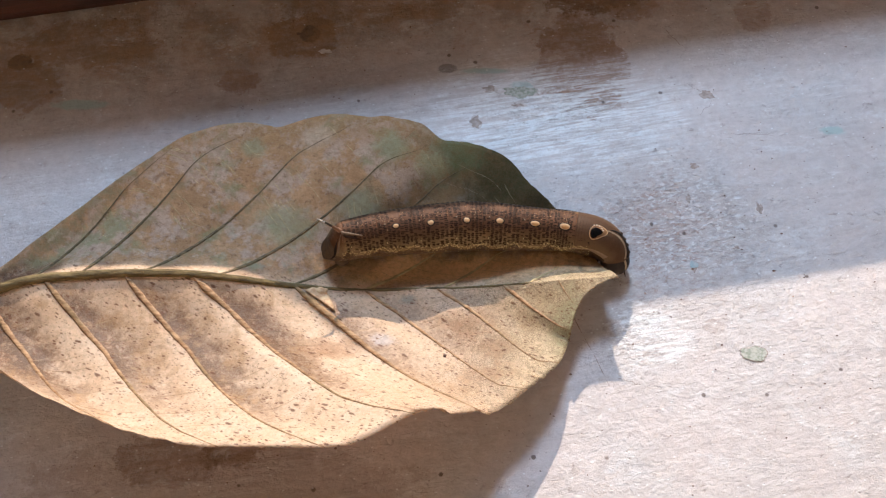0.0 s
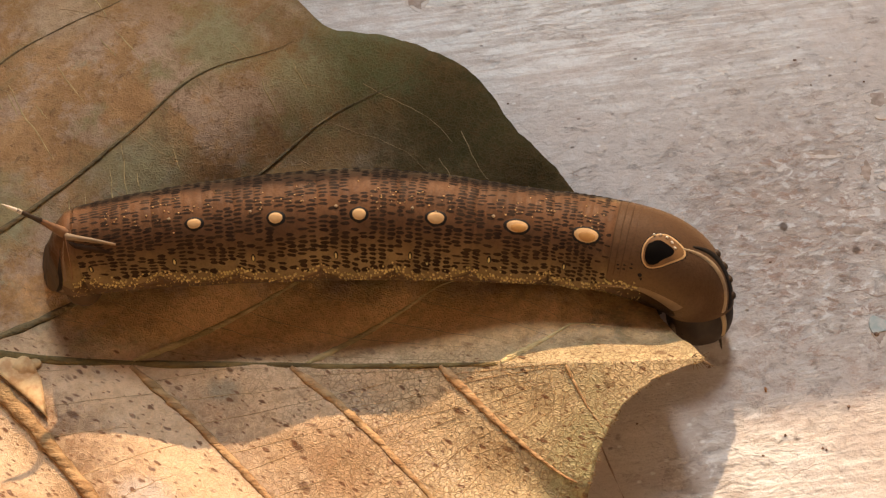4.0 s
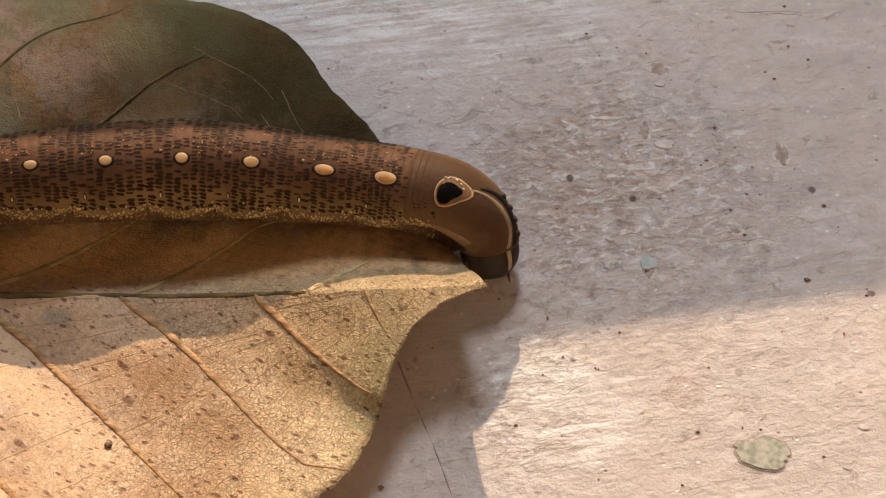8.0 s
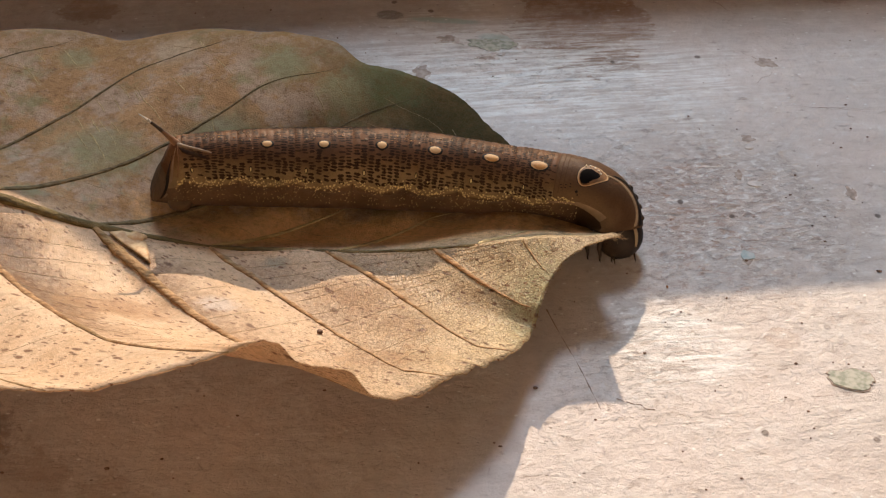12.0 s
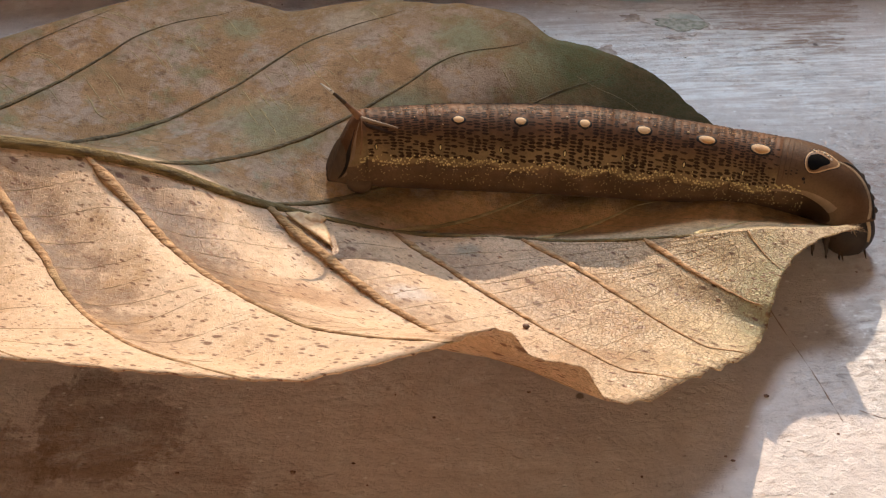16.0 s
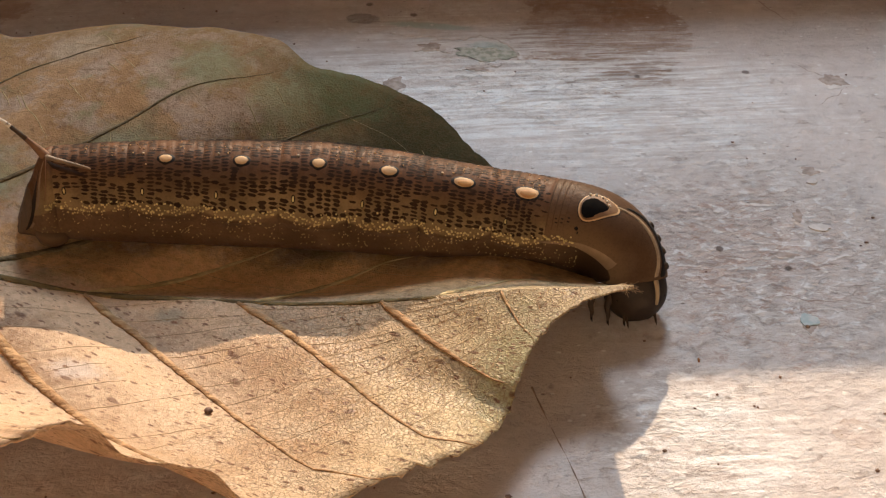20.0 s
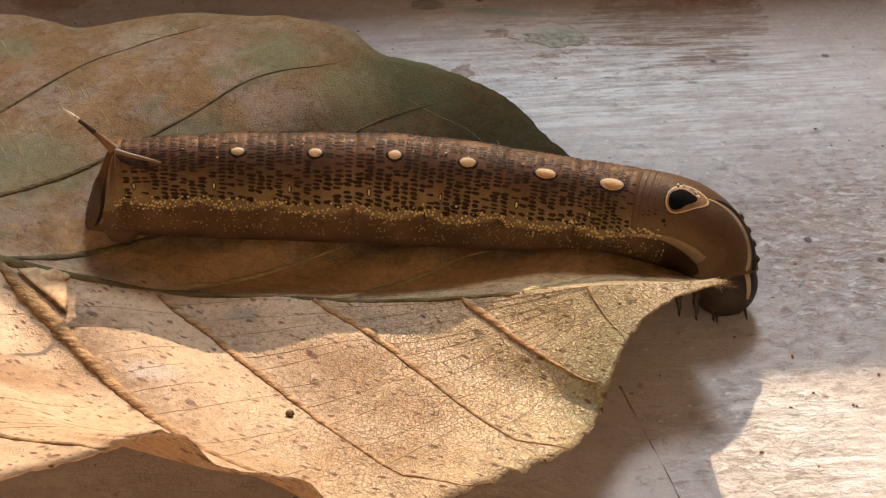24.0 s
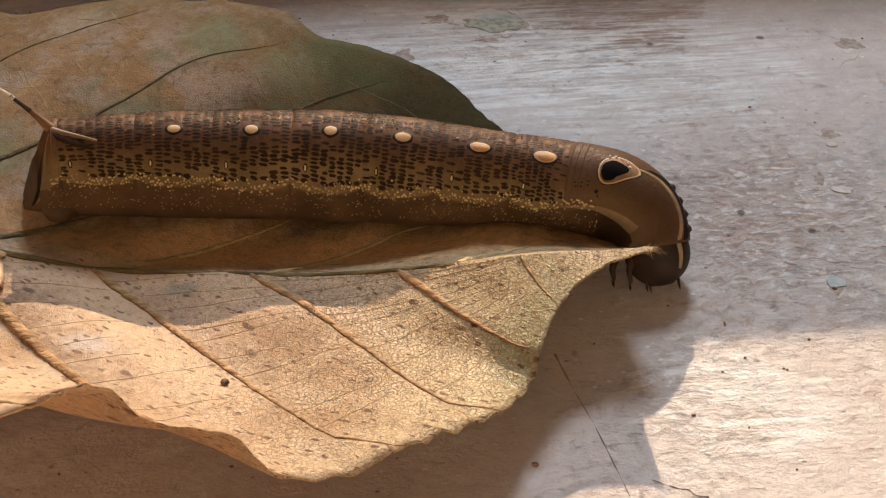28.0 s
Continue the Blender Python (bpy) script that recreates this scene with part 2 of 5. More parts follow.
    height = n.math("ADD", n.math("MULTIPLY", n.math("MULTIPLY", brush, worn), 0.5), n.math("ADD", n.math("MULTIPLY", fine, 1.0), n.math("MULTIPLY", mid, 0.8)))
    height = n.math("SUBTRACT", n.math("ADD", height, n.math("MULTIPLY", flow, 0.45)), n.math("MULTIPLY", n.math("MAXIMUM", n.math("MULTIPLY", pits, 0.6), n.math("MAXIMUM", flecks, speck)), 0.4))
    normal = n.bump(height, 0.55, 0.0006)
    relief = n.math("SUBTRACT", n.math("MULTIPLY", n.ramp(chips, 0.38, 0.62), -0.6), n.math("ADD", n.math("MULTIPLY", peel, 1.0), n.math("MULTIPLY", nick, 0.7)))
    normal = n.bump(n.math("MULTIPLY", relief, n.ramp(zone, 0.0, 1.0, 0.35, 1.0)), 0.6, 0.00016, normal)
    return n.finish(colour, n.math("ADD", n.ramp(mid, 0.3, 0.7, 0.29, 0.50), n.math("MULTIPLY", nick, 0.15)), normal, spec=0.48)


def wood_material(name, light, dark, rough=0.55):
    n = Nodes(name)
    p = n.place("Object", turn=-SILL_TURN)
    grain = n.noise(n.stretch(p, (0.25, 5.0, 5.0)), 1.0, 6.0, 0.65, 0.5)
    spots = n.noise(p, 0.8, 5.0, 0.6)
    colour = n.mix(n.ramp(grain, 0.35, 0.7), light, dark)
    colour = n.mix(n.ramp(spots, 0.45, 0.75, 0.0, 0.5), colour, tuple(0.5 * v for v in dark))
    return n.finish(colour, rough, n.bump(grain, 0.5, 0.0006))


def plaster_material():
    n = Nodes("warm_bounce_plaster")
    p = n.place("Object")
    big, fine = n.noise(p, 0.05, 4.0), n.noise(p, 1.2, 6.0)
    colour = n.mix(n.ramp(big, 0.35, 0.65), (0.86, 0.76, 0.64), (0.80, 0.70, 0.58))
    return n.finish(colour, 0.85, n.bump(fine, 0.3, 0.001))


def leaf_material():
    """The dry underside: tan between fine pale veinlets, grey-green on the upper half, rust and painted pleat shade
    beside the side veins, olive at the tip.
    The mesh carries its map: place between two side veins, and distance from the midrib."""
    n = Nodes("dry_leaf_blade")
    p = n.place("Object")
    x, y, _ = n.apart(p)
    gap, reach, _ = n.apart(n.place("UV", scale=(1, 1, 1)))
    big = n.noise(p, 0.45, 5.0, 0.6, 0.3)
    mid = n.noise(p, 1.7, 6.0, 0.65)
    rough = n.noise(p, 3.4, 7.0, 0.75, 0.3)
    fine = n.noise(p, 9.0, 5.0, 0.7)
    wobble = n.math("MULTIPLY", n.math("SUBTRACT", rough, 0.5), 2.6)
    colour = n.mix(n.ramp(big, 0.34, 0.66), (0.84, 0.59, 0.375), (0.75, 0.50, 0.30))
    colour = n.mix(n.ramp(mid, 0.42, 0.70, 0.0, 0.7), colour, (0.83, 0.63, 0.44))
    # rust along the tipward side of each side vein, deepened with painted pleat shade
    spread = n.math("ADD", gap, n.math("MULTIPLY", n.math("SUBTRACT", mid, 0.5), 0.9))
    along = n.math("MULTIPLY", n.ramp(reach, 0.02, 0.16, 0.25, 1.0), n.ramp(n.math("ADD", reach, n.math("MULTIPLY", n.math("SUBTRACT", big, 0.5), 0.8)), 0.92, 0.45))
    beside = n.math("MULTIPLY", n.math("MULTIPLY", n.ramp(spread, 0.66, 0.10), along), n.ramp(x, -3.0, -8.0, 0.40, 1.0))
    beside = n.math("MULTIPLY", beside, n.math("MULTIPLY", n.ramp(rough, 0.36, 0.50, 0.4, 1.0), n.ramp(fine, 0.38, 0.56, 0.55, 1.0)))
    colour = n.mix(beside, colour, n.mix(n.ramp(rough, 0.4, 0.65), (0.17, 0.070, 0.025), (0.33, 0.155, 0.062)))
    deep = n.math("MULTIPLY", n.math("MULTIPLY", n.ramp(spread, 0.50, 0.12), along), n.math("MULTIPLY", n.ramp(x, -5.5, -8.5, 0.1, 1.0), n.ramp(n.noise(p, 2.2, 6.0, 0.75), 0.36, 0.50, 0.15, 1.0)))
    colour = n.mix(n.math("MULTIPLY", deep, 0.85), colour, (0.080, 0.034, 0.016))
    rust = n.math("MULTIPLY", n.ramp(n.noise(p, 1.1, 6.0, 0.75), 0.50, 0.68), n.ramp(x, -2.0, -9.0, 0.45, 0.8))
    colour = n.mix(rust, colour, (0.50, 0.29, 0.13))
    for bx, by, rx, ry in ((-3.0, -2.15, 0.5, 0.35), (-2.4, -2.75, 0.45, 0.35), (-1.6, -2.1, 0.35, 0.3), (-6.2, -2.9, 0.6, 0.3), (-2.6, -3.55, 0.5, 0.25)):
        colour = n.mix(n.math("MULTIPLY", n.blob(p, (bx, by), (rx, ry), wobble, 0.75), 0.7), colour, (0.42, 0.205, 0.085))
    colour = n.mix(n.math("MULTIPLY", n.blob(p, (-0.68, -2.30), (0.42, 0.72), wobble, 0.8), 0.95), colour, (0.15, 0.165, 0.070))
    colour = n.mix(n.math("MULTIPLY", n.blob(p, (-0.45, -1.75), (0.18, 0.22), wobble, 0.7), 0.7), colour, (0.17, 0.15, 0.085))
    colour = n.mix(n.math("MULTIPLY", n.blob(p, (-4.45, -1.4), (0.2, 0.13), wobble, 0.5), 0.6), colour, (0.16, 0.19, 0.15))
    colour = n.mix(n.ramp(n.math("ADD", x, wobble), -3.6, -0.8, 0.0, 0.75), colour, n.mix(0.6, colour, (0.80, 0.68, 0.36)))
    colour = n.mix(n.math("MULTIPLY", n.blob(p, (-5.05, -2.62), (0.30, 0.16), wobble, 0.6), 0.6), colour, (0.74, 0.66, 0.62))
    # the upper half is greyer and mouldy
    upper = n.ramp(n.math("ADD", y, n.math("MULTIPLY", rough, 0.8)), -0.75, -0.25)
    flank = n.mix(n.ramp(mid, 0.38, 0.62), (0.56, 0.355, 0.185), (0.43, 0.265, 0.13))
    flank = n.mix(n.ramp(n.noise(p, 1.4, 6.0, 0.7), 0.46, 0.58, 0.0, 0.8), flank, (0.56, 0.44, 0.345))
    flank = n.mix(n.ramp(n.noise(n.stretch(p, (1.0, 1.0, 0.6)), 0.8, 6.0, 0.7), 0.52, 0.64, 0.0, 0.85), flank, (0.32, 0.32, 0.17))
    flank = n.mix(n.ramp(n.noise(n.stretch(p, (1.2, 0.8, 0.6)), 1.1, 7.0, 0.72), 0.58, 0.68, 0.0, 0.7), flank, (0.40, 0.43, 0.32))
    flank = n.mix(n.ramp(n.noise(p, 2.3, 6.0, 0.75, 0.4), 0.55, 0.68, 0.0, 0.7), flank, (0.24, 0.150, 0.085))
    flank = n.mix(n.ramp(n.noise(p, 7.0, 7.0, 0.75, 0.5), 0.55, 0.64, 0.0, 0.65), flank, (0.15, 0.095, 0.055))
    flank = n.mix(n.ramp(n.noise(p, 3.1, 7.0, 0.75), 0.55, 0.66, 0.0, 0.6), flank, (0.66, 0.53, 0.40))
    flank = n.mix(n.math("MULTIPLY", n.ramp(reach, 0.72, 0.98), n.ramp(rough, 0.35, 0.6, 0.3, 0.8)), flank, (0.33, 0.19, 0.07))
    flank = n.mix(n.math("MULTIPLY", n.ramp(gap, 0.30, 0.0), n.ramp(rough, 0.42, 0.62, 0.0, 0.7)), flank, (0.30, 0.275, 0.155))
    # dark olive towards the tip, darkest behind the front of the body
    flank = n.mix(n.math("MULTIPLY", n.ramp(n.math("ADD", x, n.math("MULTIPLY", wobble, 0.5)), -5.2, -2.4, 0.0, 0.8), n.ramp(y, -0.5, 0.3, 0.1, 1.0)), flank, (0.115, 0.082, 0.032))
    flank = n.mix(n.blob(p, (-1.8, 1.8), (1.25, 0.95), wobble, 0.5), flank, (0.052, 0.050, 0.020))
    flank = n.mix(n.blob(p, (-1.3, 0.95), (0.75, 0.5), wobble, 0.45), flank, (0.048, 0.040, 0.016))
    flank = n.mix(n.math("MULTIPLY", n.blob(p, (-3.3, 2.45), (0.6, 0.4), wobble, 0.6), 0.8), flank, (0.13, 0.165, 0.08))
    for bx, by, r, green in ((-4.9, 2.5, 0.4, 1), (-3.9, 2.15, 0.35, 1), (-6.7, 2.9, 0.4, 0), (-5.6, 1.0, 0.5, 1), (-7.4, 0.5, 0.6, 1), (-8.3, 2.6, 0.3, 1)):
        flank = n.mix(n.math("MULTIPLY", n.blob(p, (bx, by), (r, r * 0.8), wobble, 0.6), 0.75), flank, ((0.58, 0.46, 0.32), (0.33, 0.34, 0.20))[green])
    # rusty strip below the body, its colour brightened in place of bounced light
    flank = n.mix(n.math("MULTIPLY", n.blob(p, (-3.4, -0.55), (3.0, 0.42), wobble, 0.5), 0.92), flank, (0.84, 0.55, 0.28))
    flank = n.mix(1.0, flank, (1.10, 1.07, 1.06), "MULTIPLY")
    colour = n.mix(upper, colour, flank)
    warp = n.add("ShaderNodeTexNoise")
    n.wire(p, warp.inputs["Vector"])
    warp.inputs["Scale"].default_value = 7.0
    bent = n.add("ShaderNodeVectorMath", operation="MULTIPLY_ADD")
    n.wire(warp.outputs["Color"], bent.inputs[0])
    bent.inputs[1].default_value = (0.09, 0.09, 0.09)
    n.wire(p, bent.inputs[2])
    nets = n.cells(bent.outputs[0], 7.5, "DISTANCE_TO_EDGE").outputs["Distance"]
    small = n.cells(bent.outputs[0], 24.0, "DISTANCE_TO_EDGE").outputs["Distance"]
    shade = n.apart(n.cells(bent.outputs[0], 24.0).outputs["Color"])[0]
    net = n.math("MULTIPLY", n.math("MAXIMUM", n.ramp(nets, 0.04, 0.0), n.ramp(small, 0.13, 0.0, 0.0, 0.7)), n.ramp(upper, 0.0, 1.0, 1.0, 0.55))
    colour = n.mix(n.math("MULTIPLY", n.math("MULTIPLY", shade, n.ramp(x, -4.5, -1.5, 0.26, 0.32)), n.math("SUBTRACT", 1.0, net)), colour, n.mix(0.6, colour, (0.20, 0.11, 0.05)))
    colour = n.mix(n.math("MULTIPLY", net, n.ramp(x, -4.5, -2.0, 0.30, 0.14)), colour, n.mix(0.55, colour, (0.86, 0.70, 0.46)))
    crack = n.cells(bent.outputs[0], 17.0, "DISTANCE_TO_EDGE").outputs["Distance"]
    crack = n.math("MULTIPLY", n.ramp(crack, 0.13, 0.04), n.math("MULTIPLY", n.ramp(rough, 0.38, 0.52), n.ramp(n.math("ADD", x, wobble), -5.0, -2.8)))
    colour = n.mix(n.math("MULTIPLY", n.math("MULTIPLY", crack, n.math("SUBTRACT", 1.0, upper)), 0.55), colour, (0.24, 0.135, 0.058))
    colour = n.mix(n.ramp(fine, 0.42, 0.66, 0.0, 0.45), colour, n.mix(0.55, colour, (0.22, 0.12, 0.06)))
    ragged_place = n.add("ShaderNodeVectorMath", operation="MULTIPLY_ADD")
    n.wire(warp.outputs["Color"], ragged_place.inputs[0])
    ragged_place.inputs[1].default_value = (0.07, 0.07, 0.0)
    n.wire(n.place("Object", turn=28.0), ragged_place.inputs[2])
    for size, few, much, tint in ((5.0, 0.74, 0.85, (0.14, 0.052, 0.020)), (9.0, 0.42, 0.9, (0.16, 0.062, 0.025)), (16.0, 0.42, 0.8, (0.19, 0.08, 0.034))):
        dots = n.cells(n.stretch(ragged_place.outputs[0], (0.65, 1.6, 1.0)), size)
        dot = n.math("MULTIPLY", n.ramp(dots.outputs["Distance"], 0.34, 0.17), n.ramp(n.apart(dots.outputs["Color"])[0], few, few + 0.06))
        dot = n.math("MULTIPLY", dot, n.ramp(n.math("ADD", rough, n.apart(dots.outputs["Color"])[1]), 0.6, 1.0))
        colour = n.mix(n.math("MULTIPLY", n.math("MULTIPLY", dot, n.ramp(upper, 0.0, 1.0, 1.0, 0.18)), much), colour, tint)
    height = n.math("ADD", n.math("MULTIPLY", net, n.ramp(x, -4.5, -1.5, 0.5, 1.5)), n.math("ADD", n.math("MULTIPLY", fine, 0.7), n.math("MULTIPLY", mid, 0.8)))
    height = n.math("ADD", height, n.math("MULTIPLY", n.math("MULTIPLY", n.ramp(small, 0.20, 0.0), upper), 0.4))
    normal = n.bump(height, 0.7, 0.00014)
    n.finish(colour, n.ramp(upper, 0.0, 1.0, 0.48, 0.85), normal, spec=n.ramp(upper, 0.0, 1.0, 0.30, 0.06))
    thin = n.add("ShaderNodeBsdfTranslucent")
    n.wire(n.mix(0.35, colour, (0.45, 0.16, 0.03)), thin.inputs[0])
    both = n.add("ShaderNodeMixShader")
    both.inputs[0].default_value = 0.26
    n.wire(n.b.outputs[0], both.inputs[1])
    n.wire(thin.outputs[0], both.inputs[2])
    n.wire(both.outputs[0], n.out.inputs["Surface"])
    return n.m


def vein_material(name, light, dark, far=None):
    """Dry vein; far is the colour of its outer part."""
    n = Nodes(name)
    p = n.place("Object")
    grain = n.noise(n.stretch(p, (1.0, 6.0, 6.0)), 2.0, 5.0, 0.6)
    patch = n.noise(p, 0.7, 4.0)
    colour = n.mix(n.ramp(grain, 0.35, 0.65), light, dark)
    if far:
        out = n.math("MAXIMUM", n.ramp(n.math("ADD", n.apart(p)[1], patch), 0.0, 0.9), n.ramp(n.apart(p)[0], -5.2, -6.0))
        colour = n.mix(out, colour, n.mix(n.ramp(grain, 0.4, 0.6), far, tuple(1.7 * v for v in far)))
    colour = n.mix(n.ramp(patch, 0.48, 0.65, 0.0, 0.45), colour, (0.15, 0.115, 0.050))
    return n.finish(colour, 0.8, n.bump(n.math("ADD", grain, n.noise(p, 9.0, 4.0)), 1.0, 0.0005), spec=0.15)


def skin_material(name, smooth=False):
    """Caterpillar skin; the mesh carries the length in centimetres and the height on the flank (0.5 at the fold, 1 on the back) as its map."""
    n = Nodes(name)
    uv = n.place("UV", scale=(1, 1, 1))
    along, round_, _ = n.apart(uv)
    p = n.place("Object")
    mid, fine = n.noise(p, 2.2, 5.0, 0.6), n.noise(p, 16.0, 4.0, 0.65)
    blotch = n.noise(p, 1.3, 5.0, 0.65)
    grain = n.noise(p, 38.0, 3.0, 0.6)
    back = n.mix(n.ramp(mid, 0.35, 0.65), (0.135, 0.066, 0.034), (0.094, 0.046, 0.024))
    side = n.mix(n.ramp(mid, 0.35, 0.65), (0.245, 0.172, 0.090), (0.175, 0.122, 0.063))
    belly = n.mix(n.ramp(mid, 0.35, 0.65), (0.150, 0.093, 0.056), (0.100, 0.062, 0.037))
    edge = n.math("ADD", round_, n.math("MULTIPLY", n.math("SUBTRACT", mid, 0.5), 0.05))
    colour = n.mix(n.ramp(edge, 0.60, 0.86), side, back)
    # darker clouds below the spots
    cloud = n.math("MULTIPLY", n.ramp(blotch, 0.42, 0.62), n.ramp(n.math("ABSOLUTE", n.math("SUBTRACT", edge, 0.80)), 0.18, 0.06))
    colour = n.mix(n.math("MULTIPLY", cloud, 0.5), colour, (0.075, 0.042, 0.025))
    if smooth:
        colour = n.mix(n.ramp(edge, 0.55, 0.85), (0.150, 0.096, 0.054), (0.082, 0.045, 0.025))
        colour = n.mix(n.ramp(blotch, 0.42, 0.65, 0.0, 0.6), colour, (0.120, 0.070, 0.040))
        # belly behind the head darkened: the deep shade below it is put into the colour
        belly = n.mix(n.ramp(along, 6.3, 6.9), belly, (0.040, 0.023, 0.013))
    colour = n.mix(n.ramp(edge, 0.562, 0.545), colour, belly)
    colour = n.mix(n.ramp(grain, 0.45, 0.68, 0.0, 0.35), colour, n.mix(0.6, colour, (0.03, 0.018, 0.011)))
    height = n.math("ADD", n.math("MULTIPLY", fine, 0.5), n.math("MULTIPLY", grain, 0.35))
    if smooth:
        crease = n.math("MULTIPLY", n.ramp(n.math("ABSOLUTE", n.math("SUBTRACT", n.math("FRACT", n.math("MULTIPLY", along, 15.0)), 0.5)), 0.12, 0.0), n.math("MULTIPLY", n.ramp(along, 6.46, 6.40), n.ramp(edge, 0.62, 0.70)))
        colour = n.mix(n.math("MULTIPLY", crease, 0.55), colour, (0.05, 0.028, 0.016))
        height = n.math("SUBTRACT", height, n.math("MULTIPLY", crease, 0.5))
    normal = n.bump(height, 0.45, 0.00018)
    return n.finish(colour, n.ramp(fine, 0.35, 0.7, 0.42, 0.66), normal, spec=0.04)


def plain_material(name, a, b, scale=6.0, rough=0.6, spec=0.25):
    n = Nodes(name)
    p = n.place("Object")
    f = n.noise(p, scale, 4.0)
    return n.finish(n.mix(n.ramp(f, 0.35, 0.65), a, b), rough, n.bump(f, 0.4, 0.0001), spec=spec)


PAINT = paint_material()
EARTH = plain_material("bare_earth", (0.22, 0.155, 0.10), (0.14, 0.10, 0.065), 0.02, 0.9)
FRAME_WOOD = wood_material("dark_frame_wood", (0.060, 0.016, 0.005), (0.028, 0.008, 0.003))
BOUNCE_PLASTER = plaster_material()
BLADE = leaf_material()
VEINLET = plain_material("leaf_veinlet", (0.50, 0.34, 0.18), (0.34, 0.21, 0.10))
MIDRIB = vein_material("leaf_midrib", (0.22, 0.155, 0.066), (0.10, 0.068, 0.030))
VEIN = vein_material("leaf_side_vein", (0.52, 0.32, 0.165), (0.28, 0.150, 0.070))
UPPER_VEIN = vein_material("leaf_upper_vein", (0.62, 0.47, 0.23), (0.46, 0.34, 0.16), (0.125, 0.09, 0.048))
PALE_VEIN = vein_material("leaf_pale_vein", (0.66, 0.50, 0.26), (0.48, 0.35, 0.17))
SKIN = skin_material("caterpillar_skin")
SMOOTH_SKIN = skin_material("caterpillar_smooth_skin", True)
CREAM = plain_material("cream_spot", (0.52, 0.33, 0.16), (0.43, 0.265, 0.125))
OCHRE = plain_material("ochre_spot", (0.42, 0.22, 0.07), (0.33, 0.16, 0.05))
PUPIL = plain_material("pupil_black", (0.004, 0.003, 0.003), (0.006, 0.005, 0.004), rough=0.9, spec=0.04)
DASH = plain_material("dash_black_brown", (0.026, 0.015, 0.010), (0.040, 0.024, 0.015), 9.0, 0.6, 0.05)
BLACK = plain_material("black_skin", (0.009, 0.007, 0.006), (0.014, 0.010, 0.008), rough=0.65, spec=0.15)
YELLOW = plain_material("yellow_granule", (0.66, 0.53, 0.24), (0.48, 0.37, 0.15))
IRIS = plain_material("brown_iris", (0.19, 0.095, 0.036), (0.11, 0.055, 0.022))
COLLAR = plain_material("pale_collar", (0.27, 0.185, 0.112), (0.17, 0.112, 0.064), 2.6)
PALE = plain_material("pale_stripe", (0.34, 0.25, 0.155), (0.23, 0.162, 0.10))
CLASPER = plain_material("clasper_skin", (0.115, 0.068, 0.036), (0.070, 0.042, 0.023), 3.0)
HORN = plain_material("horn_brown", (0.22, 0.115, 0.06), (0.15, 0.075, 0.04))
WHITE = plain_material("white_tip", (0.75, 0.68, 0.58), (0.65, 0.58, 0.5))
DARK_SKIN = plain_material("head_skin", (0.036, 0.022, 0.012), (0.018, 0.011, 0.007), 5.0)
DARK = plain_material("dark_brown_skin", (0.05, 0.03, 0.018), (0.035, 0.021, 0.013))
GALL = plain_material("gall_tan", (0.62, 0.43, 0.23), (0.46, 0.26, 0.12), 9.0)
CHIP = plain_material("green_paint_chip", (0.47, 0.45, 0.385), (0.27, 0.285, 0.22), 13.0, 0.6)
TURQUOISE = plain_material("turquoise_flake", (0.36, 0.43, 0.43), (0.52, 0.52, 0.50), 11.0, 0.6)
ORANGE = plain_material("rust_grain", (0.42, 0.17, 0.05), (0.28, 0.10, 0.03), 9.0, 0.6)
SCAR = plain_material("bare_scar", (0.46, 0.375, 0.325), (0.31, 0.24, 0.20), 9.0, 0.8)
LIP = plain_material("white_paint_lip", (0.66, 0.60, 0.56), (0.54, 0.475, 0.435), 9.0, 0.55)
GRIT = plain_material("dark_grit", (0.13, 0.072, 0.048), (0.26, 0.165, 0.12), 20.0, 0.8)
HAIR = plain_material("faint_hair", (0.36, 0.26, 0.20), (0.20, 0.135, 0.10), 9.0, 0.7)
FIBRE = plain_material("dry_fibre", (0.30, 0.19, 0.09), (0.20, 0.12, 0.06))


# ---- building helpers ----
def part(name, bm, material, parent=None, label="", smooth=True):
    """Link a bmesh that is laid out in centimetres as one mesh object."""
    bmesh.ops.recalc_face_normals(bm, faces=bm.faces)
    for v in bm.verts:
        v.co *= CM
    for f in bm.faces:
        f.smooth = smooth
    data = bpy.data.meshes.new(name)
    bm.to_mesh(data)
    bm.free()
    data.materials.append(material)
    ob = new(name, data)
    ob.parent = parent
    if label:
        tagged(ob, label)
    return ob


def smoothstep(a, b, x):
    t = min(1.0, max(0.0, (x - a) / (b - a)))
    return t * t * (3 - 2 * t)


def spline(knots, x):
    """Catmull-Rom through rows whose first number is the key; gives the other numbers at x."""
    n = len(knots)
    i = max(0, min(n - 2, sum(1 for k in knots if k[0] <= x) - 1))
    a, b, c, d = knots[max(0, i - 1)], knots[i], knots[i + 1], knots[min(n - 1, i + 2)]
    t = max(0.0, min(1.0, (x - b[0]) / (c[0] - b[0])))
    out = []
    for j in range(1, len(b)):
        mb = (c[j] - a[j]) / (c[0] - a[0]) * (c[0] - b[0])
        mc = (d[j] - b[j]) / (d[0] - b[0]) * (c[0] - b[0])
        out.append((2 * t**3 - 3 * t**2 + 1) * b[j] + (t**3 - 2 * t**2 + t) * mb + (-2 * t**3 + 3 * t**2) * c[j] + (t**3 - t**2) * mc)
    return out


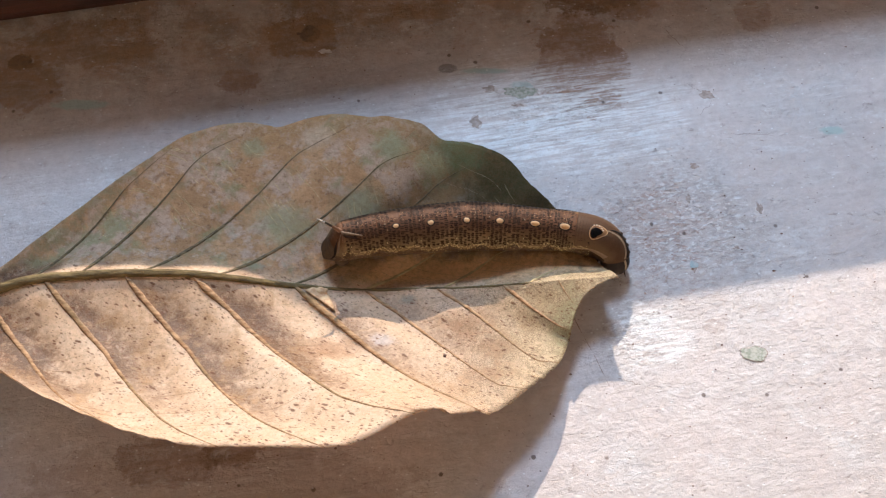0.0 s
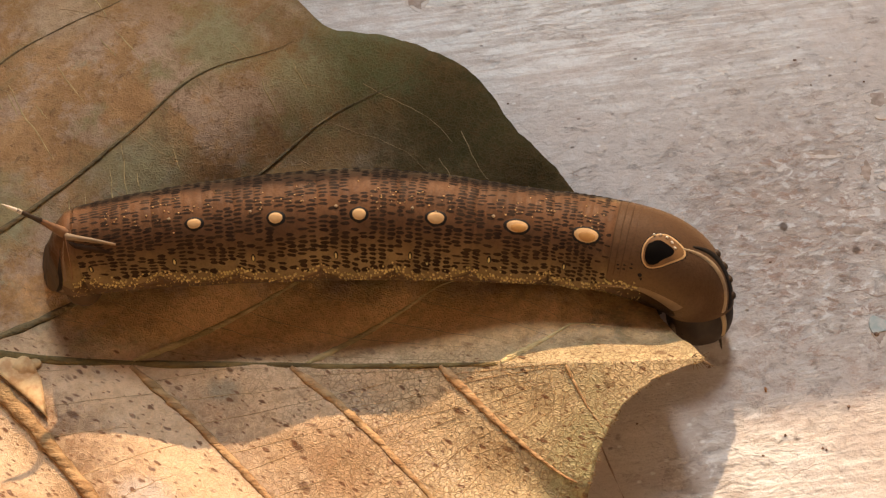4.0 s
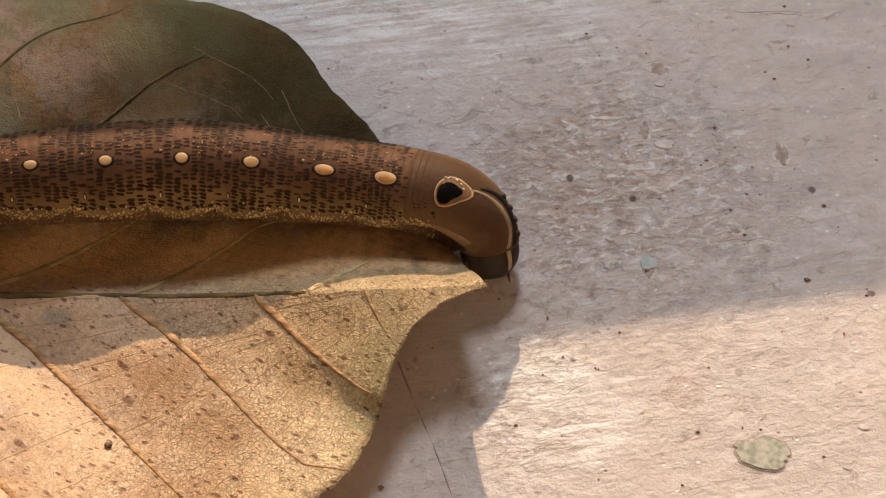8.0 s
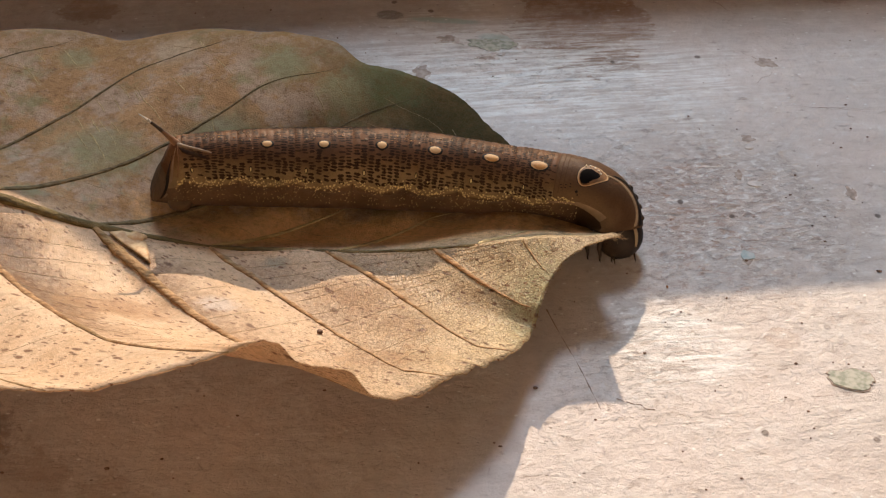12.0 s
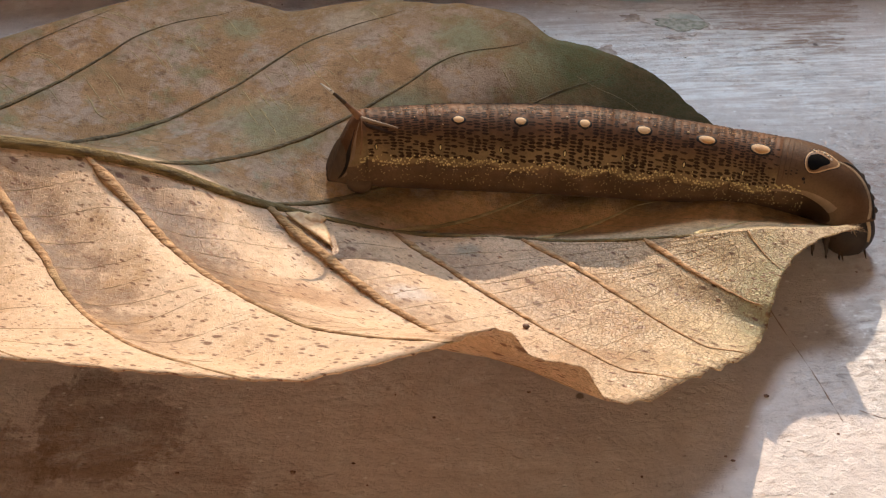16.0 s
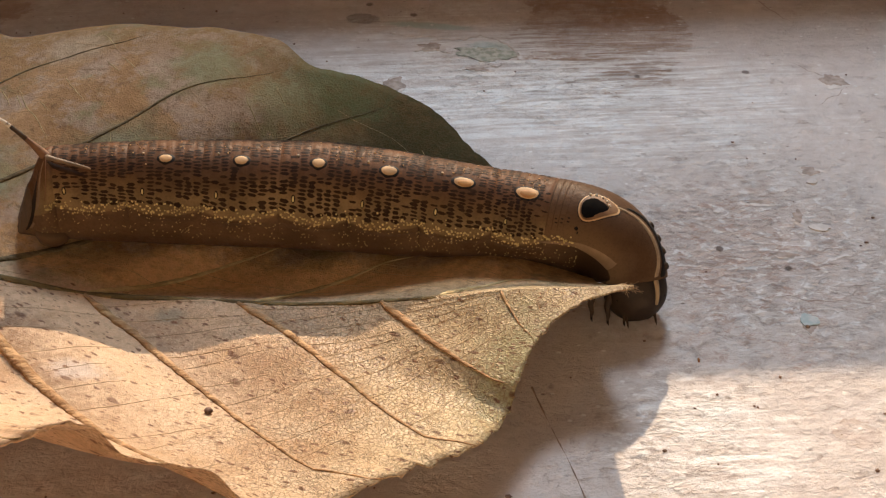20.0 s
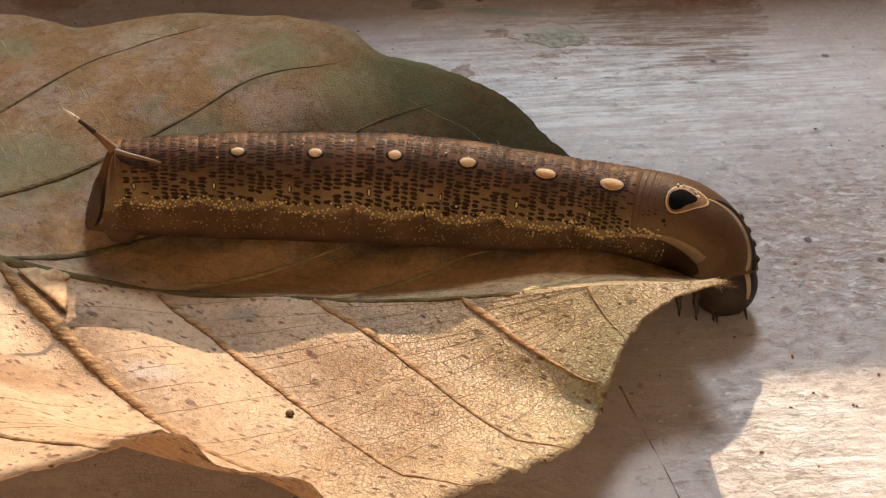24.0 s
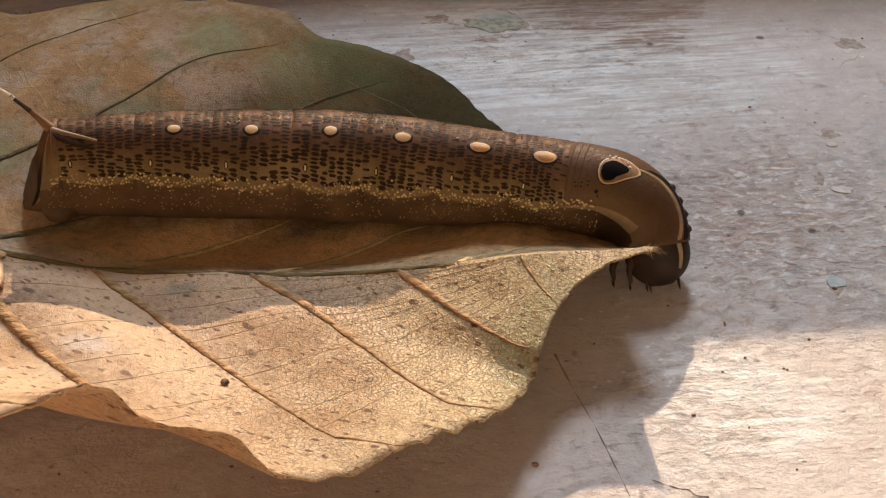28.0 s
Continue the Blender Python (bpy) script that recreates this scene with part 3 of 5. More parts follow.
def tube(points, radii, sides=8, flat=1.0, caps=True):
    """A tube round a line of points, with its own radius at each."""
    bm = bmesh.new()
    rings = []
    for i, p in enumerate(points):
        t = (points[min(i + 1, len(points) - 1)] - points[max(i - 1, 0)]).normalized()
        s = t.cross(Vector((0, 0, 1)))
        s = s.normalized() if s.length > 1e-4 else Vector((0, 1, 0))
        u = s.cross(t)
        rings.append([bm.verts.new(p + radii[i] * (math.cos(a) * s + flat * math.sin(a) * u)) for a in (2 * math.pi * k / sides for k in range(sides))])
    for a, b in zip(rings, rings[1:]):
        for k in range(sides):
            bm.faces.new((a[k], a[(k + 1) % sides], b[(k + 1) % sides], b[k]))
    if caps:
        bm.faces.new(rings[0])
        bm.faces.new(rings[-1])
    return bm


def box(lo, hi, bevel=0.0):
    bm = bmesh.new()
    bmesh.ops.create_cube(bm, size=1.0)
    for v in bm.verts:
        v.co = Vector([l + (h - l) * (c + 0.5) for l, h, c in zip(lo, hi, v.co)])
    if bevel:
        bmesh.ops.bevel(bm, geom=bm.edges[:], offset=bevel, segments=3, profile=0.6, affect="EDGES")
    return bm


# ---- the window sill, the frame and an unseen room ----
def turned_box(lo, hi, bevel=0.0):
    bm = box(lo, hi, bevel)
    bmesh.ops.rotate(bm, verts=bm.verts, cent=(0, 0, 0), matrix=Matrix.Rotation(radians(SILL_TURN), 3, "Z"))
    return bm


def build_room():
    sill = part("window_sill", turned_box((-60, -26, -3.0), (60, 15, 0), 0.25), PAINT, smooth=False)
    tagged(sill, "worn pinkish white painted window sill with brown stains", "window sill", kind="structure")
    rail = part("window_frame", turned_box((-60, 10.0, 0.0), (60, 13.95, 5.86), 0.3), FRAME_WOOD, smooth=False)
    tagged(rail, "dark red-brown wooden lower rail of the window frame", "window frame", kind="structure")
    # Unseen walls, floor and ceiling, added to bounce warm sunlight onto the sill.
    for name, lo, hi in (("wall_left", (-62, 11, -80), (-60, 40, 120)), ("wall_right", (60, 11, -80), (62, 40, 120)),
                         ("wall_below", (-62, 12, -80), (62, 40, -0.1)), ("wall_above", (-62, 11, 105), (62, 40, 160)),
                         ("wall_back", (-160, -72, -80), (160, -70, 160)), ("wall_west", (-162, -72, -80), (-160, 40, 160)),
                         ("wall_east", (160, -72, -80), (162, 40, 160)), ("wall_front_left", (-160, 11.5, -80), (-62, 40, 160)),
                         ("wall_front_right", (62, 11.5, -80), (160, 40, 160)), ("floor", (-162, -72, -82), (162, 40, -80)),
                         ("ceiling", (-162, -72, 160), (162, 40, 162))):
        ob = part(name, turned_box(lo, hi), BOUNCE_PLASTER, smooth=False)
        tagged(ob, "unseen plain warm plastered " + name.split("_")[0], name.split("_")[0], kind="structure")
    ground = part("ground", box((-30000, 60, -300), (30000, 60000, -299)), EARTH, smooth=False)
    tagged(ground, "bare earth outside the window", "ground", kind="structure")
    return sill


SILL = build_room()


# ---- the leaf ----
# Midrib: x, then y and height.
RIB = ((-17.0, -2.9, 0.10), (-15.5, -2.3, 0.9), (-13.4, -1.6, 1.50), (-12.0, -1.38, 1.50), (-10.7, -1.30, 1.47), (-9.5, -1.28, 1.40), (-8.4, -1.30, 1.20),
       (-7.3, -1.20, 0.71), (-6.1, -1.17, 0.46), (-5.5, -1.12, 0.32), (-4.3, -1.10, 0.34), (-3.1, -1.10, 0.40), (-1.9, -1.13, 0.62), (-0.75, -1.20, 0.92), (0.40, -1.18, 1.06))
# Margins by the place on the midrib from which the side veins reach them: key, x, y, height, sag between midrib and margin.
LOW = ((-15.5, -15.30, -2.40, 0.95, 0), (-14.8, -11.93, -4.89, 2.50, -0.3), (-13.6, -9.33, -5.95, 2.65, -0.55), (-12.3, -7.21, -6.07, 2.65, -0.6), (-10.9, -5.62, -6.06, 2.72, -0.72),
       (-9.55, -4.36, -5.39, 2.64, -0.7), (-8.3, -3.80, -5.35, 2.87, -0.88), (-7.7, -3.40, -5.27, 2.45, -0.78), (-7.25, -3.02, -5.12, 2.25, -0.72), (-6.8, -2.66, -4.84, 1.50, -0.28), (-6.3, -2.27, -4.50, 1.14, -0.14),
       (-5.5, -1.82, -4.10, 1.10, -0.2), (-3.85, -1.05, -3.31, 0.78, -0.02), (-2.9, -0.78, -2.70, 0.58, 0), (-2.1, -0.69, -2.40, 0.76, -0.04), (-1.5, -0.60, -2.06, 0.83, -0.04),
       (-0.9, -0.46, -1.76, 0.90, -0.02), (-0.35, -0.26, -1.52, 0.96, 0), (0.05, 0.05, -1.32, 1.02, 0), (0.4, 0.41, -1.20, 1.05, 0))
UP = ((-15.5, -15.3, -2.2, 0.95, 0.0), (-14.4, -12.6, 0.3, 1.2, -0.2), (-13.2, -10.7, 2.1, 1.22, -0.4), (-12.0, -9.0, 3.27, 0.98, -0.30), (-11.4, -8.1, 3.55, 0.85, -0.4), (-11.0, -7.5, 3.48, 0.80, -0.45), (-10.6, -6.3, 3.60, 0.95, -0.60),
      (-9.7, -5.2, 3.42, 1.05, -0.60), (-8.85, -4.1, 3.0, 1.10, -0.60), (-8.2, -3.6, 2.92, 1.0, -0.58), (-7.2, -2.7, 2.62, 0.80, -0.52), (-5.9, -1.95, 2.30, 0.62, -0.36), (-4.5, -1.40, 1.60, 0.62, -0.30), (-3.0, -0.9, 0.7, 0.42, -0.15), (-1.5, -0.15, 0.05, 0.34, 0.0), (-0.4, 0.12, -0.60, 0.60, 0.0), (0.4, 0.41, -1.16, 1.05, 0.0))
# Waves of the upper margin: key and reach.
UP_WAVE = ((-13.2, 0.0), (-12.8, 0.12), (-12.0, 0.0), (-11.2, -0.24), (-10.8, 0.0), (-10.0, -0.07), (-9.5, 0.08), (-9.0, 0.17), (-8.75, 0.10), (-8.3, -0.15), (-7.9, -0.09), (-7.5, 0.05), (-7.0, 0.12), (-6.2, 0.12),
           (-5.6, 0.06), (-4.8, -0.03), (-4.0, 0.18), (-3.2, 0.45), (-2.4, 0.35), (-1.2, 0.0), (0.4, 0.0))
# Side veins: the key that each one follows at these reaches from the midrib to the margin.
REACH = (0.0, 0.2, 0.4, 0.6, 0.8, 0.9, 1.0)
LOW_VEINS = ((-14.1, -14.0, -13.95, -14.1, -14.3, -14.3, -14.2), (-12.74, -12.57, -12.52, -12.77, -13.05, -13.1, -13.0), (-10.95, -10.8, -10.78, -11.1, -11.45, -11.48, -11.35),
             (-9.44, -9.14, -9.12, -9.3, -9.71, -9.66, -9.4), (-7.12, -6.94, -6.92, -6.97, -6.98, -6.92, -6.8), (-5.5, -5.34, -5.34, -5.44, -5.66, -5.76, -5.45),
             (-3.8, -3.68, -3.69, -3.83, -4.05, -4.1, -3.8), (-2.22, -2.19, -2.2, -2.23, -2.27, -2.27, -2.2), (-0.95, -0.97, -1.0, -1.05, -1.12, -1.15, -1.2))
UP_VEINS = tuple((k,) * 7 for k in (-13.2, -12.0, -10.6, -8.85, -7.2, -5.5, -3.65, -1.6))


def vein_key(vein, v):
    """The key of a side vein at the reach v."""
    i = max(0, min(len(REACH) - 2, sum(1 for r in REACH[1:] if r <= v)))
    f = min(1.0, max(0.0, (v - REACH[i]) / (REACH[i + 1] - REACH[i])))
    before, after = vein[max(0, i - 1)], vein[min(len(vein) - 1, i + 2)]
    a, b = vein[i], vein[i + 1]
    return a + (b - a) * f + 0.12 * f * (1 - f) * ((a - before) * (1 - f) - (after - b) * f)


def pleat(key, v, low):
    """Where a place lies between two side veins: 0 on one, 1 on the next."""
    veins = [vein_key(k, v) for k in (LOW_VEINS if low else UP_VEINS)]
    for a, b in zip(veins, veins[1:]):
        if a <= key <= b:
            return (key - a) / (b - a), b - a
    return 0.0, 1.0


def blade_point(key, v, low):
    """The blade at the midrib key, v from 0 on the midrib to 1 on the margin."""
    ry, rz = spline(RIB, key)
    ex, ey, ez, sag = spline(LOW if low else UP, key)
    if not low and key > -13.2:
        ey += spline(UP_WAVE, key)[0]
    x, y, z = key + (ex - key) * v, ry + (ey - ry) * v, rz + (ez - rz) * v
    x -= (0.07 + 0.06 * smoothstep(-7.5, -9.5, key) if low else -0.04 - 0.08 * smoothstep(-7.0, -5.5, key)) * (ex - key) * math.sin(math.pi * v)
    q, wide = pleat(key, v, low)
    z += sag * (4 * v * (1 - v) if low else 6.75 * v * (1 - v) ** 2)
    swell = math.sin(math.pi * v)
    lift = (0.02 + 0.07 * smoothstep(-6.5, -10.0, key) if low else 0.045) * wide / 1.5
    z += swell * lift * ((math.sin(math.pi * q) - 0.6 * math.sin(2 * math.pi * q)) if not low else -0.8 * math.sin(math.pi * q) - 0.55 * math.sin(2 * math.pi * q))
    z += 0.025 * noise.noise(Vector((x * 1.3, y * 1.3, 3.0))) + 0.010 * noise.noise(Vector((x * 4, y * 4, 7.0)))
    edge = smoothstep(0.85, 1.0, v)
    out = (0.05 if low else 0.02) * noise.noise(Vector((key * 4.0, 11.0 if low else 5.0, 0))) + (0.02 if low else 0.006) * noise.noise(Vector((key * 13.0, 3.0 if low else 9.0, 0)))
    y += edge * out
    z += edge * out * 0.6
    return Vector((x, y, max(z, 0.05)))


def blade_height(x, y):
    """Height of the lower half of the blade near a place on the sill."""
    rows = [blade_point(-8.5 + 0.06 * i, 0.025 * k, True) for i in range(70) for k in range(34)]
    return min(rows, key=lambda p: (p.x - x) ** 2 + (p.y - y) ** 2).z


def blade_mesh():
    bm = bmesh.new()
    uv = bm.loops.layers.uv.new("veins")
    keys = [-15.5 + 15.9 * i / 300 for i in range(301)]
    half = 34
    vs = [-1 + i / half for i in range(2 * half + 1)]
    top = [[bm.verts.new(blade_point(k, abs(v), v < 0)) for v in vs] for k in keys]
    low = [[bm.verts.new(p.co - Vector((0, 0, 0.025))) for p in row] for row in top]
    n, m = len(keys), len(vs)
    for i in range(n - 1):
        for j in range(m - 1):
            f = bm.faces.new((top[i][j], top[i + 1][j], top[i + 1][j + 1], top[i][j + 1]))
            q = pleat(0.5 * (keys[i] + keys[i + 1]), abs(0.5 * (vs[j] + vs[j + 1])), j < half)
            step = 0.5 * (keys[1] - keys[0]) / q[1]
            for loop, (a, b) in zip(f.loops, ((-1, 0), (1, 0), (1, 1), (-1, 1))):
                loop[uv].uv = (q[0] + a * step, abs(vs[j + b]))
            bm.faces.new((low[i][j], low[i][j + 1], low[i + 1][j + 1], low[i + 1][j]))
    for i in range(n - 1):
        for j in (0, m - 1):
            bm.faces.new((top[i][j], top[i + 1][j], low[i + 1][j], low[i][j]))
    for j in range(m - 1):
        for i in (0, n - 1):
            bm.faces.new((top[i][j], top[i][j + 1], low[i][j + 1], low[i][j]))
    return bm


def merge(bms):
    """Several bmeshes as one."""
    whole = bmesh.new()
    for bm in bms:
        data = bpy.data.meshes.new("piece")
        bm.to_mesh(data)
        bm.free()
        whole.from_mesh(data)
        bpy.data.meshes.remove(data)
    return whole


def lump(centre, radii, rough=0.25, seed=0.0, detail=2):
    """A small uneven grain."""
    bm = bmesh.new()
    bmesh.ops.create_icosphere(bm, subdivisions=detail, radius=1.0)
    for v in bm.verts:
        k = 1 + rough * noise.noise(v.co * 1.7 + Vector((seed, seed * 2, 0)))
        v.co = Vector(centre) + Vector([c * r * k for c, r in zip(v.co, radii)])
    return bm


def build_leaf():
    leaf = tagged(new("dry_leaf"), "large dry curled brown leaf lying underside up on the sill", "leaf")
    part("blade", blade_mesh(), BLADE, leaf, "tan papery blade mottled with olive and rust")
    pts, rad = [], []
    for i in range(141):
        x = -17.0 + 17.42 * i / 140
        y, z = spline(RIB, x)
        pts.append(Vector((x, y, max(0.10, z - 0.02))))
        rad.append((0.125 * (1 - i / 140) ** 0.85 + 0.020) * (1 - 0.35 * smoothstep(-7.0, -6.2, x)) + 0.008 * noise.noise(Vector((x * 3, 0, 0))) + 0.004 * noise.noise(Vector((x * 11, 0, 0))))
    part("midrib", tube(pts, rad, 10, 0.8), MIDRIB, leaf, "thick olive-brown midrib")
    for low, veins in ((True, LOW_VEINS), (False, UP_VEINS)):
        for vein in veins:
            key, line = vein[0], []
            end = (0.99 if key < -2.5 else 0.93) if low else 0.5 if key > -6 else 0.93
            for i in range(61):
                v = 0.01 + end * i / 60
                bend = 0.0 if low else 0.45 * smoothstep(0.74, 1.0, i / 60) ** 1.5
                line.append(blade_point(vein_key(vein, v) + bend, v, low) + Vector((0, 0, 0.004)))
            size = 0.082 if key < -6.6 else 0.056
            if not low:
                size = 0.050 if key > -6 else 0.68 * size
            elif key == -7.12:
                size = 0.095
            elif key > -1.5:
                size = 0.022
            rads = [size * (0.5 + 0.5 * smoothstep(0, 6, i)) * (1 - (0.84 if low else 0.96) * (i / 60) ** 0.9) * (1 + 0.35 * noise.noise(Vector((i * 0.6, key, 0)))) for i in range(61)]
            part("side_vein", tube(line, rads, 8, 0.6), VEIN if low else PALE_VEIN if key > -6 else UPPER_VEIN, leaf)
    # fine cross veins between the side veins
    rnd = random.Random(4)
    fine = []
    for low, veins in ((True, LOW_VEINS), (False, UP_VEINS)):
        for a, b in zip(veins, veins[1:]):
            for i in range(10):
                v0 = 0.07 + 0.088 * i + rnd.uniform(-0.02, 0.02)
                v1 = v0 + rnd.uniform(-0.10, -0.02)
                stop = rnd.choice((0.55, 0.8, 1.0))
                pts = []
                for k in range(13):
                    q = stop * k / 12
                    v = min(0.97, max(0.02, v0 + (v1 - v0) * q + 0.004 * noise.noise(Vector((k * 0.6, i, a[0])))))
                    ka, kb = vein_key(a, v), vein_key(b, v)
                    pts.append(blade_point(ka + (kb - ka) * q, v, low) + Vector((0, 0, 0.002)))
                fine.append(tube(pts, [0.0045 * (1 - 0.5 * k / 12) for k in range(13)], 4, 0.6, False))
    # short pale strokes across the upper half
    strokes = []
    for i in range(64):
        a, b = rnd.choice(list(zip(UP_VEINS, UP_VEINS[1:]))[:4])
        q, v = rnd.uniform(0.0, 0.45), rnd.uniform(0.35, 0.93)
        n = rnd.uniform(0.4, 1.3)
        pts = [blade_point(a[0] + (b[0] - a[0]) * (q + 0.42 * n * k / 8), v - 0.10 * n * k / 8 + 0.003 * noise.noise(Vector((k * 0.7, i, 0))), False) + Vector((0, 0, 0.001)) for k in range(9)]
        strokes.append(tube(pts, [0.003 + 0.0045 * math.sin(math.pi * k / 8) for k in range(9)], 4, 0.6, False))
    tagged(part("cross_vein_net", merge(strokes), PALE_VEIN, leaf, "short pale cross veins"), kind="stuff")
    tagged(part("veinlet_net", merge(fine), VEINLET, leaf, "thin pale cross veins"), kind="stuff")
    # a torn flap beside the thick fork of the midrib
    bm = bmesh.new()
    rim = ((-6.86, -1.30), (-6.70, -1.21), (-6.58, -1.20), (-6.42, -1.25), (-6.31, -1.42), (-6.22, -1.66), (-6.14, -1.86), (-6.38, -1.66), (-6.62, -1.48))
    rings = []
    for f in (0.0, 0.3, 0.55, 0.8, 1.0):
        rings.append([])
        for k, (x, y) in enumerate(rim):
            f2 = f * (1 + 0.16 * noise.noise(Vector((k * 1.7, f, 2.0))))
            x, y = -6.47 + (x + 6.47) * f2, -1.38 + (y + 1.38) * f2
            rings[-1].append(bm.verts.new((x, y, blade_height(x, y) + 0.022 + 0.028 * noise.noise(Vector((x * 8, y * 8, 1.0))) * (1 - f * 0.6))))
    for a, b in zip(rings, rings[1:]):
        for k in range(len(rim)):
            bm.faces.new((a[k], b[k], b[(k + 1) % len(rim)], a[(k + 1) % len(rim)]))
    bmesh.ops.remove_doubles(bm, verts=bm.verts, dist=1e-5)
    bmesh.ops.solidify(bm, geom=bm.faces[:], thickness=0.02)
    flap = part("torn_flap", bm, GALL, leaf, "small torn tan flap beside the midrib")
    z = blade_height(-6.52, -1.30) + 0.02
    part("crumpled_end", lump((-6.52, -1.30, z), (0.17, 0.11, 0.055), 0.6, 3.0, 3), GALL, flap, "crumpled tan end")
    part("crease", tube([Vector((-6.64 + 0.06 * k, -1.28 - 0.02 * k + 0.03 * (k % 2), z + 0.040 - 0.006 * abs(k - 2))) for k in range(5)], [0.006, 0.020, 0.016, 0.020, 0.004], 6, 0.6), ORANGE, flap, "rust-coloured crease")
    part("dark_speck", lump((-3.61, -3.02, blade_height(-3.61, -3.02) + 0.012), (0.045, 0.04, 0.03), 0.2, 5.0), GRIT, leaf, "dark speck on the blade")
    # frayed fibres along the tip
    hairs = []
    for i in range(120):
        key = rnd.uniform(-4.5, 0.4) if i < 92 else rnd.uniform(0.15, 0.4)
        low = rnd.random() < 0.8
        p = blade_point(key, 0.995, low)
        if i >= 92:
            p = Vector((0.38, -1.18, 1.05)) + Vector((rnd.uniform(-0.1, 0.03), rnd.uniform(-0.04, 0.04), rnd.uniform(-0.02, 0.02)))
        d = Vector((rnd.uniform(0.1, 1.0), rnd.uniform(-1.0, 0.1 if low else 0.8), rnd.uniform(-0.3, 0.5))).normalized()
        n = rnd.uniform(0.02, 0.05) if i < 92 else rnd.uniform(0.05, 0.13)
        bend = Vector((rnd.uniform(-1, 1), rnd.uniform(-1, 1), rnd.uniform(-1, 1))) * 0.3 * n
        hairs.append(tube([p + d * n * k / 4 + bend * (k / 4) ** 2 for k in range(5)], [0.0045, 0.004, 0.0035, 0.003, 0.0015], 4, 1.0, False))
    tagged(part("frayed_fibres", merge(hairs), FIBRE, leaf, "frayed dry fibres at the tip"), kind="stuff")
    return leaf


LEAF = build_leaf()


# ---- the caterpillar ----
# Centre line of the body: key along it, x, y, height, half width, height above and below.
BODY = ((0.0, -6.42, -0.22, 0.74, 0.24, 0.30, 0.34), (0.3, -6.22, -0.18, 0.88, 0.38, 0.56, 0.50), (0.8, -5.75, -0.05, 0.92, 0.46, 0.53, 0.61),
        (1.8, -4.8, 0.15, 0.88, 0.53, 0.55, 0.67), (2.7, -3.95, 0.28, 0.82, 0.58, 0.58, 0.65), (3.5, -3.1, 0.37, 0.78, 0.6, 0.6, 0.65),
        (4.4, -2.25, 0.36, 0.77, 0.57, 0.57, 0.63), (5.2, -1.44, 0.3, 0.76, 0.52, 0.53, 0.56), (5.9, -0.75, 0.24, 0.76, 0.51, 0.49, 0.47),
        (6.6, -0.08, 0.1, 0.78, 0.49, 0.47, 0.50), (6.95, 0.23, -0.05, 0.72, 0.46, 0.44, 0.52), (7.3, 0.44, -0.2, 0.52, 0.39, 0.38, 0.44),
        (7.6, 0.5, -0.33, 0.33, 0.35, 0.335, 0.31), (7.85, 0.51, -0.43, 0.17, 0.3, 0.28, 0.26))
JOINTS = (0.0, 0.55, 1.36, 2.22, 3.08, 3.92, 4.76, 5.55, 6.22, 6.48, 7.05, 7.48)
RINGS = 8


def body_frame(s):
    x, y, z, w, h, d = spline(BODY, s)
    x2, y2, z2 = spline(BODY, min(7.85, s + 0.03))[:3]
    x1, y1, z1 = spline(BODY, max(0.0, s - 0.03))[:3]
    t = (Vector((x2, y2, z2)) - Vector((x1, y1, z1))).normalized()
    if s < 0.6:
        t = t.lerp(Vector((1, 0.2, 0)), 0.7).normalized()
    side = Vector((0, 0, 1)).cross(t).normalized() * -1
    return Vector((x, y, z)), side, side.cross(t), w, h, d


def body_point(s, a, grow=1.0):
    """On the skin at s along the body; a: 0 at the flank towards -y, 90 on the back, -90 under the belly."""
    centre, side, up, w, h, deep = body_frame(s)
    c, d = math.cos(radians(a)), math.sin(radians(a))
    fold = 1 + (0.06 * math.exp(-((a - 9) / 9) ** 2) - 0.07 * smoothstep(6.0, -12.0, a) * smoothstep(-75.0, -40.0, a)) * smoothstep(0.3, 0.9, s) * smoothstep(6.6, 6.0, s)
    if d < 0:
        c = math.copysign(abs(c) ** 0.8, c)
    p = centre + grow * (side * w * c * fold + up * (h if d > 0 else deep) * d)
    back = smoothstep(0.65, 0.0, s)
    p.x += 0.6 * max(-0.3, p.z - centre.z) * back
    p.x += 0.55 * max(0.0, centre.y - p.y) * back
    return p


def swell(s, a):
    """How far the skin stands out: pinched at the joints, scalloped at the fold, ringed by eight annulets to a segment."""
    i = max(0, min(len(JOINTS) - 2, sum(1 for k in JOINTS if k <= s) - 1))
    s0, s1 = JOINTS[i], JOINTS[i + 1]
    q = min(1.0, max(0.0, (s - s0) / (s1 - s0)))
    ringed = 1.0 if s1 < 6.3 else 0.0
    wave = (math.sin(math.pi * q) ** 0.55 - 0.5) * ringed
    size = 1 - (0.016 if s1 < 6.4 else 0.002) * (abs(2 * q - 1) ** 8)
    size *= 1 + 0.17 * wave * math.exp(-((a - 6) / 13) ** 2) + 0.006 * wave * (1 if 25 < a < 155 else 0)
    if ringed and s0 > 0:
        size -= 0.007 * abs(math.cos(math.pi * RINGS * q)) ** 3 * smoothstep(8.0, 30.0, min(a, 180 - a))
    return size, wave


